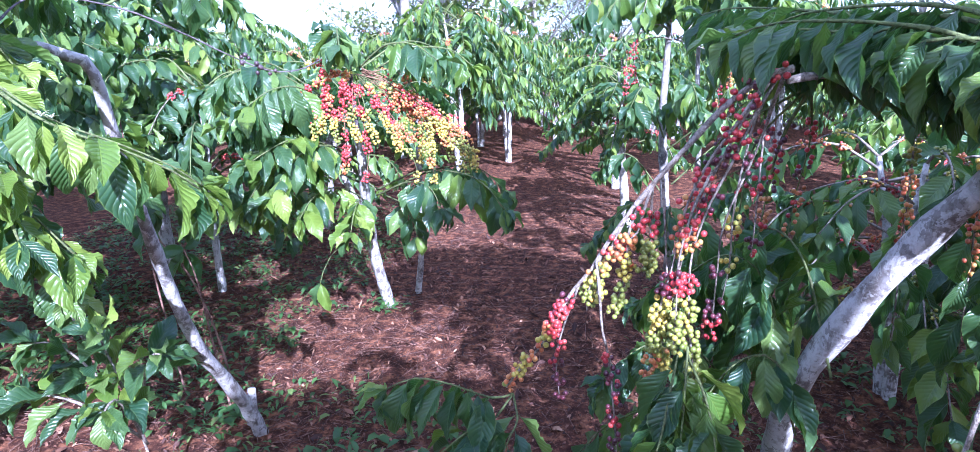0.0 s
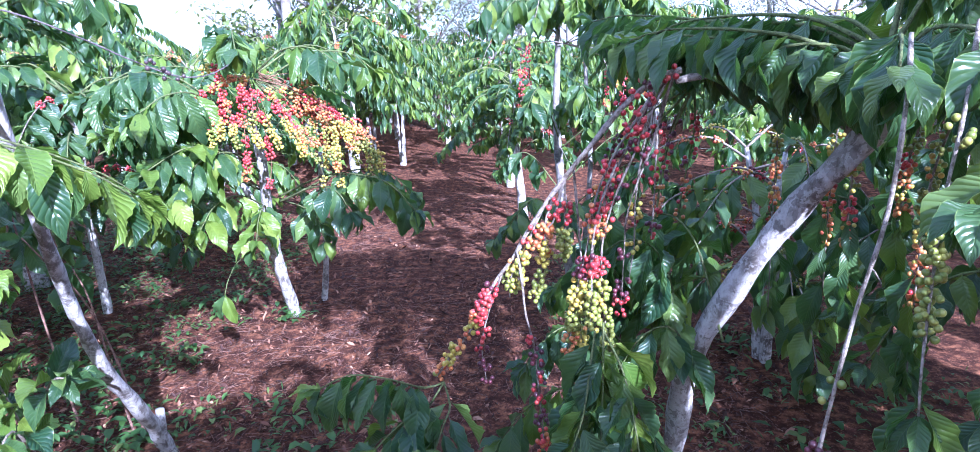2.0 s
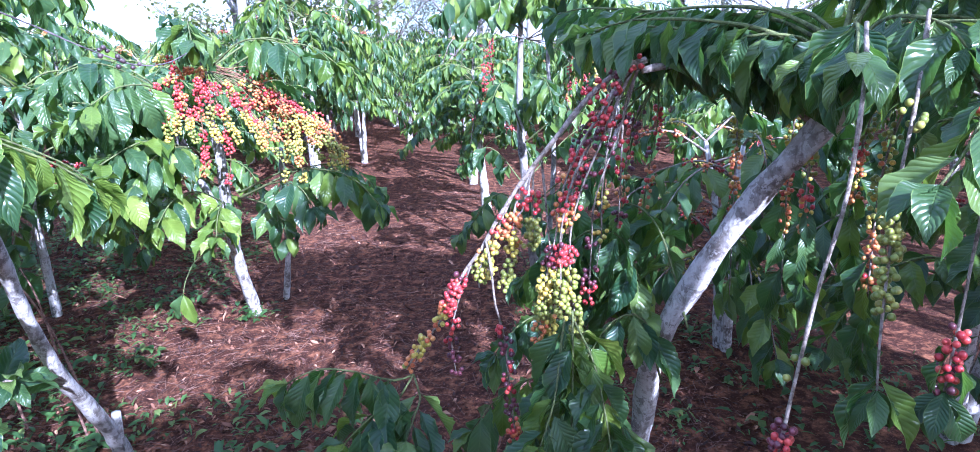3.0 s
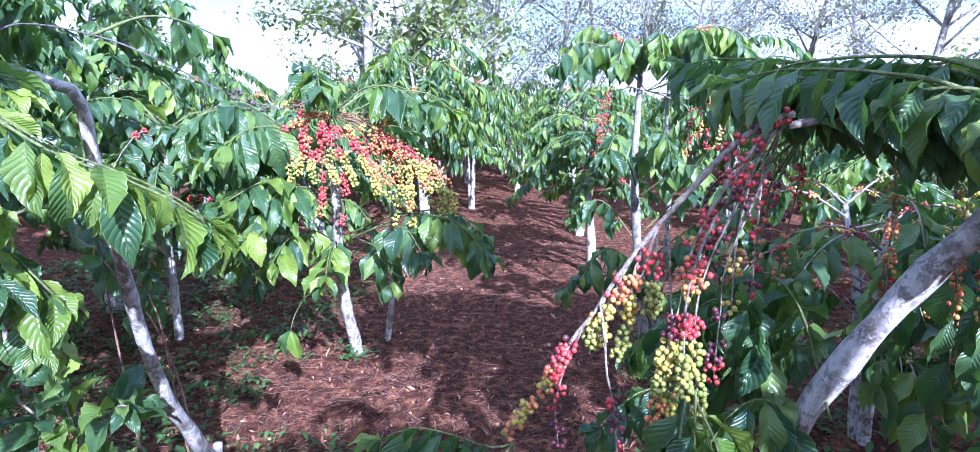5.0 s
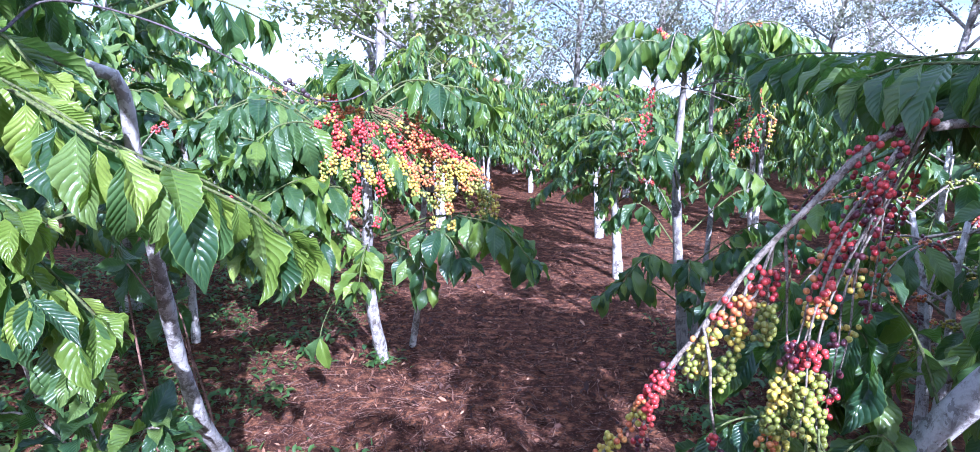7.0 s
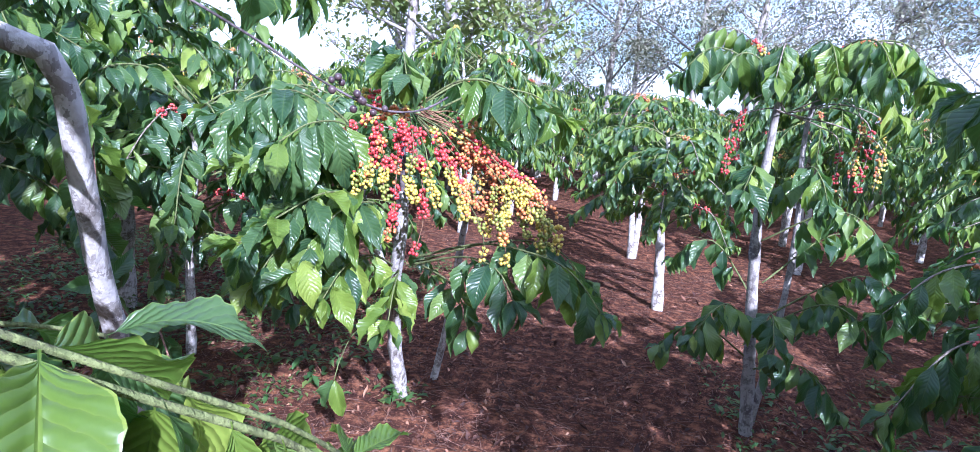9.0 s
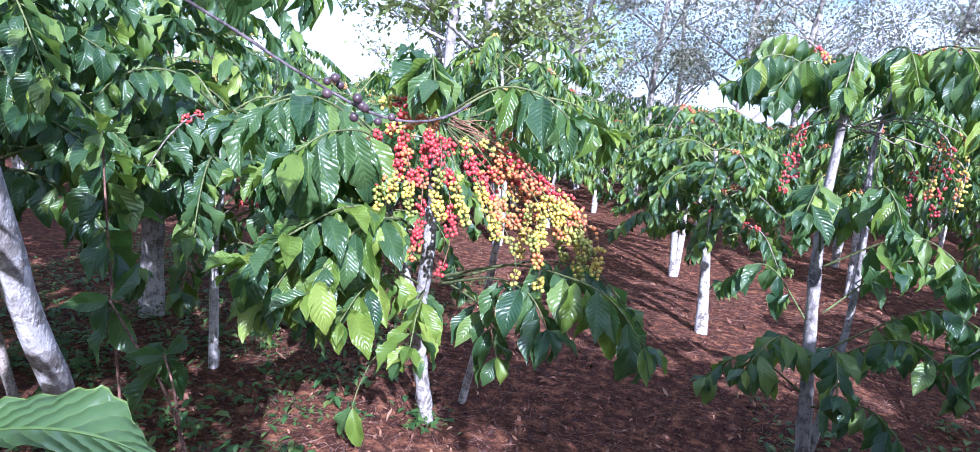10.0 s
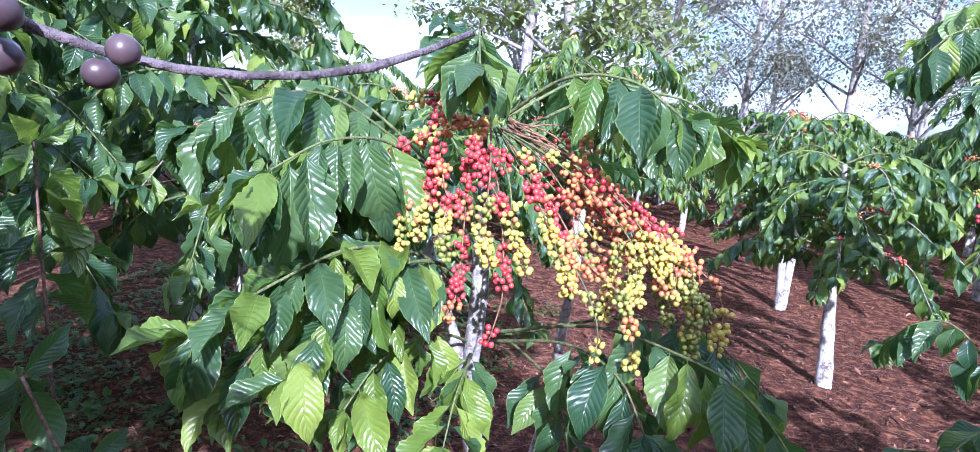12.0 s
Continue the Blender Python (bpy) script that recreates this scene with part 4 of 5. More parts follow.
    strand(((1.05, 1.39, 1.49), (1.05, 1.52, 1.40), (1.04, 1.52, 1.32), (1.04, 1.52, 1.19), (1.04, 1.52, 1.05)), ((0.35, 0.42, "wine", 7), (0.6, 0.68, "wine", 6), (0.9, 1, "wine", 8),))
    for x, y, end in ((1.06, 1.70, 0.85), (1.14, 1.78, 0.75), (1.22, 1.80, 0.82), (0.98, 1.76, 0.9), (1.10, 1.62, 0.95)):
        T.branch([(1.14, 1.55, 1.46), (x, y, 1.30), (x - 0.02, y + 0.02, 1.10), (x - 0.04, y, end)], 0.003, 0.0016, (0.75, 1.0), 0.05, (0.12, 0.16), 1.5, berries=((0.25, 0.55, "wine", 5), (0.55, 0.75, "orange", 5)), berry_gap=0.06, twig=GREEN_TWIG)
    # leafy ends low down
    T.branch([(0.47, 1.37, 0.70), (0.42, 1.34, 0.70), (0.33, 1.30, 0.75), (0.24, 1.28, 0.77), (0.17, 1.27, 0.74)], 0.003, 0.002, (0.2, 1.0), 0.030, (0.12, 0.16), 1.8)
    T.branch([(0.47, 1.37, 0.70), (0.49, 1.32, 0.66), (0.48, 1.28, 0.64), (0.46, 1.22, 0.60)], 0.003, 0.002, (0.3, 1.0), 0.04, (0.14, 0.18), 1.0)
    T.branch([(0.47, 1.37, 0.70), (0.42, 1.32, 0.64), (0.37, 1.27, 0.64), (0.31, 1.22, 0.60)], 0.003, 0.002, (0.3, 1.0), 0.04, (0.14, 0.18), 1.0)
    T.branch([(0.86, 1.30, 0.88), (0.84, 1.24, 0.80), (0.82, 1.18, 0.72), (0.78, 1.12, 0.64)], 0.003, 0.002, (0.1, 1.0), 0.04, (0.14, 0.18), 1.3, young_lit_tip=0.35)
    T.branch([(0.88, 1.30, 0.88), (0.92, 1.24, 0.80), (0.94, 1.18, 0.70), (0.95, 1.12, 0.60)], 0.003, 0.002, (0.1, 1.0), 0.04, (0.14, 0.18), 1.3, young_lit_tip=0.35)
    T.branch([(0.88, 1.30, 0.90), (0.87, 1.22, 0.76), (0.86, 1.16, 0.62), (0.86, 1.10, 0.5)], 0.003, 0.002, (0.2, 1.0), 0.04, (0.14, 0.18), 1.3, young_lit_tip=0.35)
    for pts in (((1.12, 1.7, 0.5), (0.95, 1.66, 0.72), (0.80, 1.62, 0.74), (0.70, 1.6, 0.64)), ((1.15, 1.7, 0.6), (1.02, 1.75, 0.85), (0.9, 1.8, 0.9), (0.8, 1.82, 0.80)),
                ((1.2, 1.55, 0.55), (1.12, 1.5, 0.78), (1.02, 1.45, 0.80), (0.94, 1.42, 0.70)), ((1.12, 1.7, 0.3), (1.0, 1.6, 0.48), (0.88, 1.52, 0.5), (0.78, 1.48, 0.40)),
                ((1.2, 1.6, 0.6), (1.1, 1.6, 0.95), (1.0, 1.62, 1.02), (0.9, 1.64, 0.95)), ((1.25, 1.5, 0.75), (1.2, 1.65, 1.0), (1.14, 1.8, 1.05), (1.08, 1.9, 0.95)),
                ((1.1, 1.72, 0.25), (1.08, 1.55, 0.42), (1.06, 1.42, 0.42), (1.04, 1.34, 0.34)), ((1.1, 1.72, 0.3), (0.9, 1.7, 0.5), (0.72, 1.66, 0.46), (0.62, 1.62, 0.36))):
        T.branch(pts, 0.004, 0.002, (0.3, 1.0), 0.045, (0.14, 0.19), 1.3)
    # the crown over the path
    tips = ((1.02, 1.58, 1.70), (1.15, 1.55, 1.62), (1.22, 1.30, 1.56), (0.95, 1.45, 1.70), (1.28, 0.92, 1.52), (1.45, 0.90, 1.54),
            (1.06, 1.66, 1.76), (1.20, 1.40, 1.68), (1.12, 1.70, 1.60), (1.30, 1.12, 1.48), (1.60, 0.95, 1.58), (1.70, 1.15, 1.62), (1.1, 1.7, 1.72), (1.4, 1.75, 1.72), (1.7, 1.5, 1.7),
            (1.18, 2.02, 1.80), (1.46, 1.95, 1.70), (0.96, 2.20, 1.95), (1.12, 2.30, 1.90))
    for i, (x, y, z) in enumerate(tips):
        root = Vector((1.46, 1.24, 1.40 + 0.02 * (i % 7)))
        tip = Vector((x, y, 1.51 + 0.35 * (z - 1.5)))
        mid = root.lerp(tip, 0.55) + Vector((0, 0, 0.06))
        T.branch([root, root.lerp(mid, 0.5) + Vector((0, 0, 0.03)), mid, root.lerp(tip, 0.85) + Vector((0, 0, 0.03)), tip + Vector((0, 0, -0.01))], 0.006, 0.0022, (0.25, 1.0), 0.042, (0.14, 0.18), 1.5, young_lit_tip=0.12)
    # three more branches out of view, added to shade the path
    for x, y, z in ((1.78, 1.72, 1.9), (1.9, 1.42, 1.92), (1.95, 1.95, 1.88)):
        root, tip = Vector((1.48, 1.3, 1.52)), Vector((x, y, z))
        T.branch([root, root.lerp(tip, 0.4) + Vector((0, 0, 0.12)), root.lerp(tip, 0.75) + Vector((0, 0, 0.09)), tip], 0.006, 0.0022, (0.3, 1.0), 0.042, (0.15, 0.19), 1.2)
    # bare strand and berry strands hanging at the outside
    T.branch([(1.34, 1.0, 1.56), (1.268, 0.87, 1.46), (1.24, 0.83, 1.29), (1.20, 0.81, 1.13), (1.165, 0.79, 0.94), (1.15, 0.78, 0.84)], 0.0042, 0.003, None, berries=((0.80, 0.82, "green", 4), (0.93, 1.0, "wine", 13)), berry_gap=0.03)
    T.branch([(1.45, 1.0, 1.58), (1.38, 0.90, 1.44), (1.35, 0.87, 1.28), (1.34, 0.85, 1.18), (1.325, 0.82, 1.04), (1.32, 0.80, 0.95)], 0.004, 0.002, (0.97, 1.0), 0.05, (0.12, 0.15), 1.6, berries=((0.3, 0.36, "green", 8), (0.50, 0.80, "green", 12)), berry_gap=0.03)
    T.branch([(1.5, 1.0, 1.55), (1.50, 0.88, 1.38), (1.46, 0.82, 1.15), (1.43, 0.79, 0.95)], 0.004, 0.002, (0.9, 1.0), 0.05, (0.12, 0.15), 1.6, berries=((0.25, 0.4, "yellow", 9), (0.85, 1.0, "wine", 12)), berry_gap=0.034)
    T.branch([(1.5, 1.05, 1.5), (1.45, 0.85, 1.46), (1.38, 0.77, 1.38), (1.32, 0.74, 1.32)], 0.004, 0.002, (0.6, 1.0), 0.045, (0.13, 0.16), 1.2)
    for x, y in ((1.55, 1.5), (1.65, 1.35), (1.75, 1.6), (1.6, 1.7), (1.5, 1.85)):
        T.branch([(1.5, 1.26, 1.45), (x - 0.02, y - 0.08, 1.45), (x, y, 1.2), (x + 0.02, y, 0.8 + rng.uniform(-0.1, 0.1))], 0.004, 0.002, (0.7, 1.0), 0.05, (0.13, 0.17), 1.6, berries=((0.3, 0.6, "lime", 10), (0.6, 0.8, "orange", 9)), berry_gap=0.045)
    T.close()


leaning_tree()


# ---- the tree on the near side of the path, white trunk, bright leaves ----
def near_tree():
    T = Coffee((-0.74, 2.05, 0), "young coffee tree with white trunk, cut stub and bright hanging leaves", 31, "fine", 300, 60)
    rng = T.rng
    T.trunk([(-0.75, 2.08, -0.05), (-0.71, 1.93, 0.2), (-0.665, 1.76, 0.42), (-0.622, 1.61, 0.61), (-0.572, 1.46, 0.88), (-0.518, 1.35, 1.1), (-0.470, 1.25, 1.3), (-0.422, 1.16, 1.51), (-0.437, 1.12, 1.548), (-0.52, 1.07, 1.575), (-0.64, 1.0, 1.60), (-0.80, 0.92, 1.63)], 0.035, 0.009, power=0.62)
    T.trunk([(-0.72, 1.97, 0.10), (-0.70, 1.955, 0.18), (-0.69, 1.945, 0.27)], 0.022, 0.016, "sawn-off grey stub")
    # the bright branch beside the path
    bright = [(-0.70, 0.96, 1.62), (-0.55, 0.90, 1.59), (-0.386, 0.84, 1.535), (-0.246, 0.78, 1.495), (-0.125, 0.75, 1.445), (-0.04, 0.79, 1.40), (0.0, 0.84, 1.36), (0.02, 0.88, 1.32)]
    T.branch(bright, 0.0038, 0.0018, (0.12, 1.0), 0.030, (0.10, 0.14), 3.0, "old", twig=GREEN_TWIG, thin=0.15, young_lit_tip=0.35)
    T.branch([Vector(p) + Vector((0, 0.004, 0.006)) for p in bright], 0.0022, 0.0015, (0.35, 1.0), 0.055, (0.08, 0.115), 0.35, "young", twig=GREEN_TWIG, thin=0.4)
    T.branch([(-0.72, 0.95, 1.60), (-0.62, 0.92, 1.46), (-0.463, 0.86, 1.40), (-0.39, 0.85, 1.375), (-0.33, 0.83, 1.35)], 0.005, 0.0025, (0.50, 1.0), 0.04, (0.11, 0.15), 2.6, young_lit_tip=0.4, twig=GREEN_TWIG)
    T.branch([(-0.72, 0.95, 1.60), (-0.62, 0.98, 1.44), (-0.53, 0.93, 1.33), (-0.42, 0.89, 1.29), (-0.36, 0.86, 1.22)], 0.005, 0.0025, (0.5, 1.0), 0.042, (0.11, 0.15), 2.2, young_lit_tip=0.25, twig=GREEN_TWIG)
    T.branch([(-0.75, 0.94, 1.62), (-0.68, 0.88, 1.64), (-0.56, 0.82, 1.58), (-0.45, 0.75, 1.5)], 0.005, 0.0025, (0.4, 1.0), 0.042, (0.11, 0.15), 1.6, young_lit_tip=0.2, berries=((0.55, 0.6, "red", 5),), twig=GREEN_TWIG)
    T.branch([(-0.78, 0.93, 1.62), (-0.84, 1.0, 1.45), (-0.82, 1.04, 1.24), (-0.78, 1.02, 1.08)], 0.005, 0.0025, (0.4, 1.0), 0.042, (0.12, 0.16), 1.6)
    T.branch([(-0.79, 0.92, 1.62), (-0.96, 1.02, 1.5), (-1.02, 1.12, 1.28), (-1.0, 1.12, 1.05)], 0.005, 0.0025, (0.35, 1.0), 0.045, (0.12, 0.16), 1.6)
    T.branch([(-0.62, 0.92, 1.46), (-0.52, 0.95, 1.33), (-0.42, 0.93, 1.27), (-0.33, 0.94, 1.17)], 0.004, 0.002, (0.3, 1.0), 0.036, (0.11, 0.15), 1.8, young_lit_tip=0.5, twig=GREEN_TWIG)
    T.branch([(-0.62, 0.92, 1.46), (-0.58, 0.98, 1.26), (-0.50, 1.0, 1.16), (-0.44, 1.0, 1.06)], 0.004, 0.002, (0.35, 1.0), 0.038, (0.11, 0.15), 1.6, young_lit_tip=0.5, twig=GREEN_TWIG)
    # leaves along the bent limb, and low ones that hang beside the path
    T.branch([(-0.56, 1.03, 1.585), (-0.50, 0.98, 1.60), (-0.43, 0.95, 1.58), (-0.38, 0.94, 1.53)], 0.004, 0.002, (0.2, 1.0), 0.035, (0.10, 0.14), 1.2, young_lit_tip=0.6, twig=GREEN_TWIG)
    T.branch([(-0.62, 0.99, 1.60), (-0.60, 0.93, 1.625), (-0.55, 0.87, 1.62), (-0.50, 0.83, 1.57)], 0.004, 0.002, (0.2, 1.0), 0.035, (0.10, 0.14), 1.0, young_lit_tip=0.6, twig=GREEN_TWIG)
    low = T.branch([(-0.42, 0.89, 1.29), (-0.36, 0.94, 1.325), (-0.29, 0.98, 1.325), (-0.245, 1.01, 1.312)], 0.003, 0.0018, None, twig=GREEN_TWIG)
    for spot, way, up, size, tone in (((-0.245, 1.01, 1.312), (1.0, 0.25, 0.38), (-0.3, -0.4, 1.0), 0.14, "old"), ((-0.245, 1.01, 1.312), (0.1, 0.15, -1.0), (0.2, -1.0, 0.2), 0.10, "old"),
                                      ((-0.25, 1.0, 1.312), (0.75, 0.3, -0.75), (0.3, -0.6, 0.7), 0.11, "old"), ((-0.30, 0.97, 1.322), (-0.5, 0.3, -0.8), (-0.3, -0.8, 0.5), 0.12, "old"), ((-0.30, 0.97, 1.322), (-0.2, 0.9, -0.35), (0, -0.3, 1.0), 0.11, "old")):
        T.made = min(T.made, 290)
        T.leaf(low, Vector(spot) - T.base, Vector(way), Vector(up), size, tone)
    # a white flower on the bright branch
    heap = Heap()
    for n, (fx, fy, fz) in enumerate(((-0.118, 0.734, 1.456), (-0.104, 0.738, 1.453))):
        for k in range(7):
            a = k * 0.9 + n
            v, f, u = leaf_arrays(4, 2, 0.9, 0.5, 0.0, k, 0.09)
            m = facing(Vector((fx, fy, fz)) - T.base, Vector((0.9 * math.cos(a), 0.9 * math.sin(a), 0.7 + 0.4 * (k % 2))), Vector((-math.cos(a), -math.sin(a), 0.6)), 0.018 - 0.004 * n)
            heap.put(place(m, v), f, u)
    part("flower", heap.data("flower", PETAL), T.root, label="small white coffee blossom")
    # higher branches; the last three tips are added to shade the bent limb
    for i, (x, y, z) in enumerate(((-0.62, 1.25, 1.84), (-1.2, 0.9, 1.72), (-0.85, 1.45, 1.86), (-1.2, 1.4, 1.75), (-1.0, 1.65, 1.78), (-1.35, 1.1, 1.6), (-0.98, 1.25, 1.88), (-1.25, 1.55, 1.62), (-0.45, 0.85, 1.80), (-0.9, 0.55, 1.75), (-0.18, 0.62, 1.95), (-0.30, 0.70, 1.90), (-0.10, 0.75, 1.98))):
        root = Vector((-0.72, 0.96, 1.62))
        tip = Vector((x, y, z))
        T.branch([root, root.lerp(tip, 0.4) + Vector((0, 0, 0.08)), root.lerp(tip, 0.75) + Vector((0, 0, 0.07)), tip + Vector((0, 0, -0.06))], 0.005, 0.0022, (0.3, 1.0), 0.045, (0.13, 0.17), 1.7)
    # the twig with dark dried berries that crosses over the path
    T.branch([(-0.55, 1.05, 1.60), (-0.60, 1.22, 1.68), (-0.52, 1.38, 1.665), (-0.385, 1.453, 1.596), (-0.333, 1.472, 1.566), (-0.25, 1.507, 1.522), (-0.213, 1.533, 1.507), (-0.18, 1.56, 1.504), (-0.15, 1.60, 1.513), (-0.128, 1.65, 1.535)],
             0.0024, 0.0017, None, berries=((0.765, 0.775, "dried", 7), (0.825, 0.835, "dried", 3)), berry_gap=0.05, twig=DARK_TWIG)
    T.branch([(-0.55, 1.36, 1.67), (-0.50, 1.48, 1.73), (-0.46, 1.57, 1.735), (-0.40, 1.63, 1.705)], 0.004, 0.0022, (0.72, 1.0), 0.035, (0.13, 0.16), 4.0)
    T.close()


near_tree()


# ---- saplings and thin shoots low beside the path ----
def sapling(base, label, seed, stems, size=(0.12, 0.16)):
    T = Coffee(base, label, seed, "fine", 120, group="coffee saplings")
    T.root.name = "coffee_sapling"
    T.root["category"] = "sapling"
    for points, leafy, droop, twig in stems:
        T.branch(points, 0.006, 0.003, leafy, 0.045, size, droop, twig=twig, young_lit_tip=0.1)
    return T.close()


sapling((-0.80, 1.52, 0), "low coffee sapling with broad grey-green leaves over the litter", 61, (
    (((-0.78, 1.52, -0.03), (-0.80, 1.51, 0.25), (-0.83, 1.49, 0.50), (-0.86, 1.46, 0.72)), (0.70, 1.0), 0.15, TWIG),
    (((-0.81, 1.51, 0.35), (-0.92, 1.47, 0.58), (-1.00, 1.44, 0.68), (-1.06, 1.42, 0.69)), (0.55, 1.0), 0.25, TWIG),
    (((-0.80, 1.51, 0.35), (-0.74, 1.48, 0.55), (-0.68, 1.46, 0.66), (-0.62, 1.44, 0.68)), (0.60, 1.0), 0.25, TWIG),
    (((-0.81, 1.51, 0.32), (-0.90, 1.42, 0.48), (-1.00, 1.36, 0.55), (-1.08, 1.32, 0.54)), (0.5, 1.0), 0.3, TWIG),
    (((-0.80, 1.51, 0.3), (-0.76, 1.42, 0.48), (-0.74, 1.36, 0.56), (-0.72, 1.30, 0.56)), (0.6, 1.0), 0.2, TWIG)), (0.15, 0.19))
sapling((-0.92, 2.16, 0), "two thin bare coffee shoots with hanging leaves on top", 62, (
    (((-0.90, 2.16, -0.03), (-0.98, 2.16, 0.40), (-1.06, 2.15, 0.65), (-1.16, 2.15, 0.78), (-1.25, 2.15, 0.90)), (0.97, 1.0), 2.4, DRY_TWIG),
    (((-0.94, 2.15, -0.03), (-0.98, 2.14, 0.30), (-1.03, 2.15, 0.64), (-1.08, 2.16, 0.77)), (0.98, 1.0), 2.4, DRY_TWIG),
    (((-1.30, 2.3, -0.03), (-1.36, 2.3, 0.5), (-1.40, 2.3, 1.0), (-1.42, 2.3, 1.35)), (0.75, 1.0), 1.4, DRY_TWIG)), (0.15, 0.19))


# ---- the slender tree across the path: high crown, bare trunk, low shoots ----
def path_tree():
    T = Coffee((1.06, 3.69, 0), "slender coffee tree with bare trunk in shaded grey and high leafy crown", 41, "middle", 300, 60)
    rng = T.rng
    # darker copy of the bark: the shade on this trunk is in its colour
    grey = bark_material("shaded_bark", (0.34, 0.31, 0.28), (0.21, 0.19, 0.17), (0.10, 0.085, 0.08))
    T.trunk([(1.07, 3.68, -0.05), (1.03, 3.70, 0.35), (0.98, 3.73, 0.8), (0.95, 3.75, 1.25), (0.96, 3.77, 1.6), (0.95, 3.75, 1.88)], 0.036, 0.014, bark=grey)
    T.trunk([(1.10, 3.78, -0.05), (1.16, 3.82, 0.5), (1.18, 3.86, 1.0), (1.14, 3.88, 1.5), (1.16, 3.86, 1.8)], 0.020, 0.010, bark=grey)
    crown = ((0.48, 3.62, 1.86), (0.60, 3.40, 1.80), (0.80, 3.25, 1.84), (1.02, 3.22, 1.86), (1.25, 3.30, 1.88), (1.50, 3.55, 1.90), (1.62, 3.80, 1.90), (1.50, 4.1, 1.92), (0.62, 4.05, 1.88), (1.0, 4.3, 1.95), (0.55, 3.82, 1.98), (1.35, 3.45, 1.75), (1.66, 3.62, 1.78))
    for i, (x, y, z) in enumerate(crown):
        root = Vector((0.97 + 0.1 * (x > 1.1), 3.76, 1.66 + 0.03 * (i % 7)))
        tip = Vector((x, y, z))
        ripe = ((0.15, 0.45, "orange", 11),) if i % 4 == 2 else ()
        T.branch([root, root.lerp(tip, 0.4) + Vector((0, 0, 0.10)), root.lerp(tip, 0.75) + Vector((0, 0, 0.07)), tip + Vector((0, 0, -0.10))], 0.005, 0.002, (0.25, 1.0), 0.040, (0.13, 0.17), 2.6, berries=ripe, young_lit_tip=0.25)
    for x, y, z, end, ripe in ((0.78, 3.62, 1.62, 1.38, "red"), (0.74, 3.60, 1.55, 1.30, "red"), (1.28, 3.62, 1.62, 1.32, "orange"), (1.34, 3.66, 1.58, 1.28, "red"), (1.42, 3.70, 1.6, 1.34, "orange"), (1.24, 3.70, 1.5, 1.22, "red"), (1.38, 3.6, 1.5, 1.3, "yellow")):
        T.branch([(1.0, 3.76, 1.62), (0.5 * (x + 1.0), y, z + 0.08), (x, y, z), (x, y, end)], 0.0035, 0.0016, None, berries=((0.55, 1.0, ripe, 9),), berry_gap=0.075)
    for pts in (((0.97, 3.74, 1.05), (0.85, 3.5, 1.35), (0.80, 3.36, 1.36), (0.76, 3.28, 1.28)), ((0.97, 3.74, 1.1), (1.05, 3.5, 1.38), (1.08, 3.38, 1.36), (1.1, 3.3, 1.26)), ((0.98, 3.73, 1.0), (1.2, 3.55, 1.2), (1.32, 3.45, 1.18), (1.4, 3.4, 1.08)),
                ((1.02, 3.71, 0.5), (0.85, 3.50, 0.72), (0.74, 3.38, 0.72), (0.66, 3.3, 0.62)), ((1.02, 3.71, 0.5), (1.0, 3.45, 0.72), (0.98, 3.3, 0.72), (0.97, 3.2, 0.62)), ((1.02, 3.71, 0.55), (1.22, 3.5, 0.78), (1.32, 3.38, 0.78), (1.4, 3.3, 0.68)),
                ((1.02, 3.71, 0.6), (1.35, 3.6, 0.9), (1.5, 3.52, 0.9), (1.6, 3.45, 0.8)), ((1.02, 3.71, 0.4), (0.80, 3.65, 0.55), (0.66, 3.6, 0.55), (0.56, 3.56, 0.46)), ((1.0, 3.72, 0.7), (0.8, 3.75, 0.95), (0.68, 3.76, 0.95), (0.6, 3.76, 0.86)),
                ((1.03, 3.7, 0.35), (1.15, 3.45, 0.5), (1.22, 3.32, 0.48), (1.28, 3.24, 0.4)), ((1.02, 3.71, 0.8), (1.3, 3.8, 1.05), (1.48, 3.82, 1.05), (1.6, 3.82, 0.95))):
        T.branch(pts, 0.005, 0.002, (0.35, 1.0), 0.042, (0.13, 0.18), 1.4, young_lit_tip=0.12)
    T.close()


# ---- other coffee trees ----
path_tree()
grown_tree((-1.93, 3.52, 0), "coffee tree with a pale slender trunk and sagging green branches", 42, 1.55, 0.75, 24, "middle", 300, 1, 0.15, 0.45, 0.034)
grown_tree((0.80, 5.65, 0), "coffee tree with a bright white trunk on open soil", 43, 1.6, 0.6, 40, "middle", 300, 1, 0.3, 0.5, 0.05, lean=(-0.12, 0), size=(0.11, 0.155), young=0.3, gap=0.042)
grown_tree((0.67, 7.5, 0), "coffee tree with a forked white trunk", 44, 1.7, 0.65, 40, "middle", 300, 2, 0.3, 0.5, 0.045, lean=(-0.08, 0), size=(0.11, 0.155), young=0.3, gap=0.042)
grown_tree((1.95, 2.8, 0), "coffee tree hung with red and green berry strands", 45, 1.25, 0.6, 30, "middle", 300, 2, 0.9, 0.3, 0.036)
grown_tree((2.55, 2.0, 0), "dark-leaved coffee tree with green berries", 47, 1.7, 0.7, 32, "middle", 300, 2, 0.7, 0.3, 0.036)
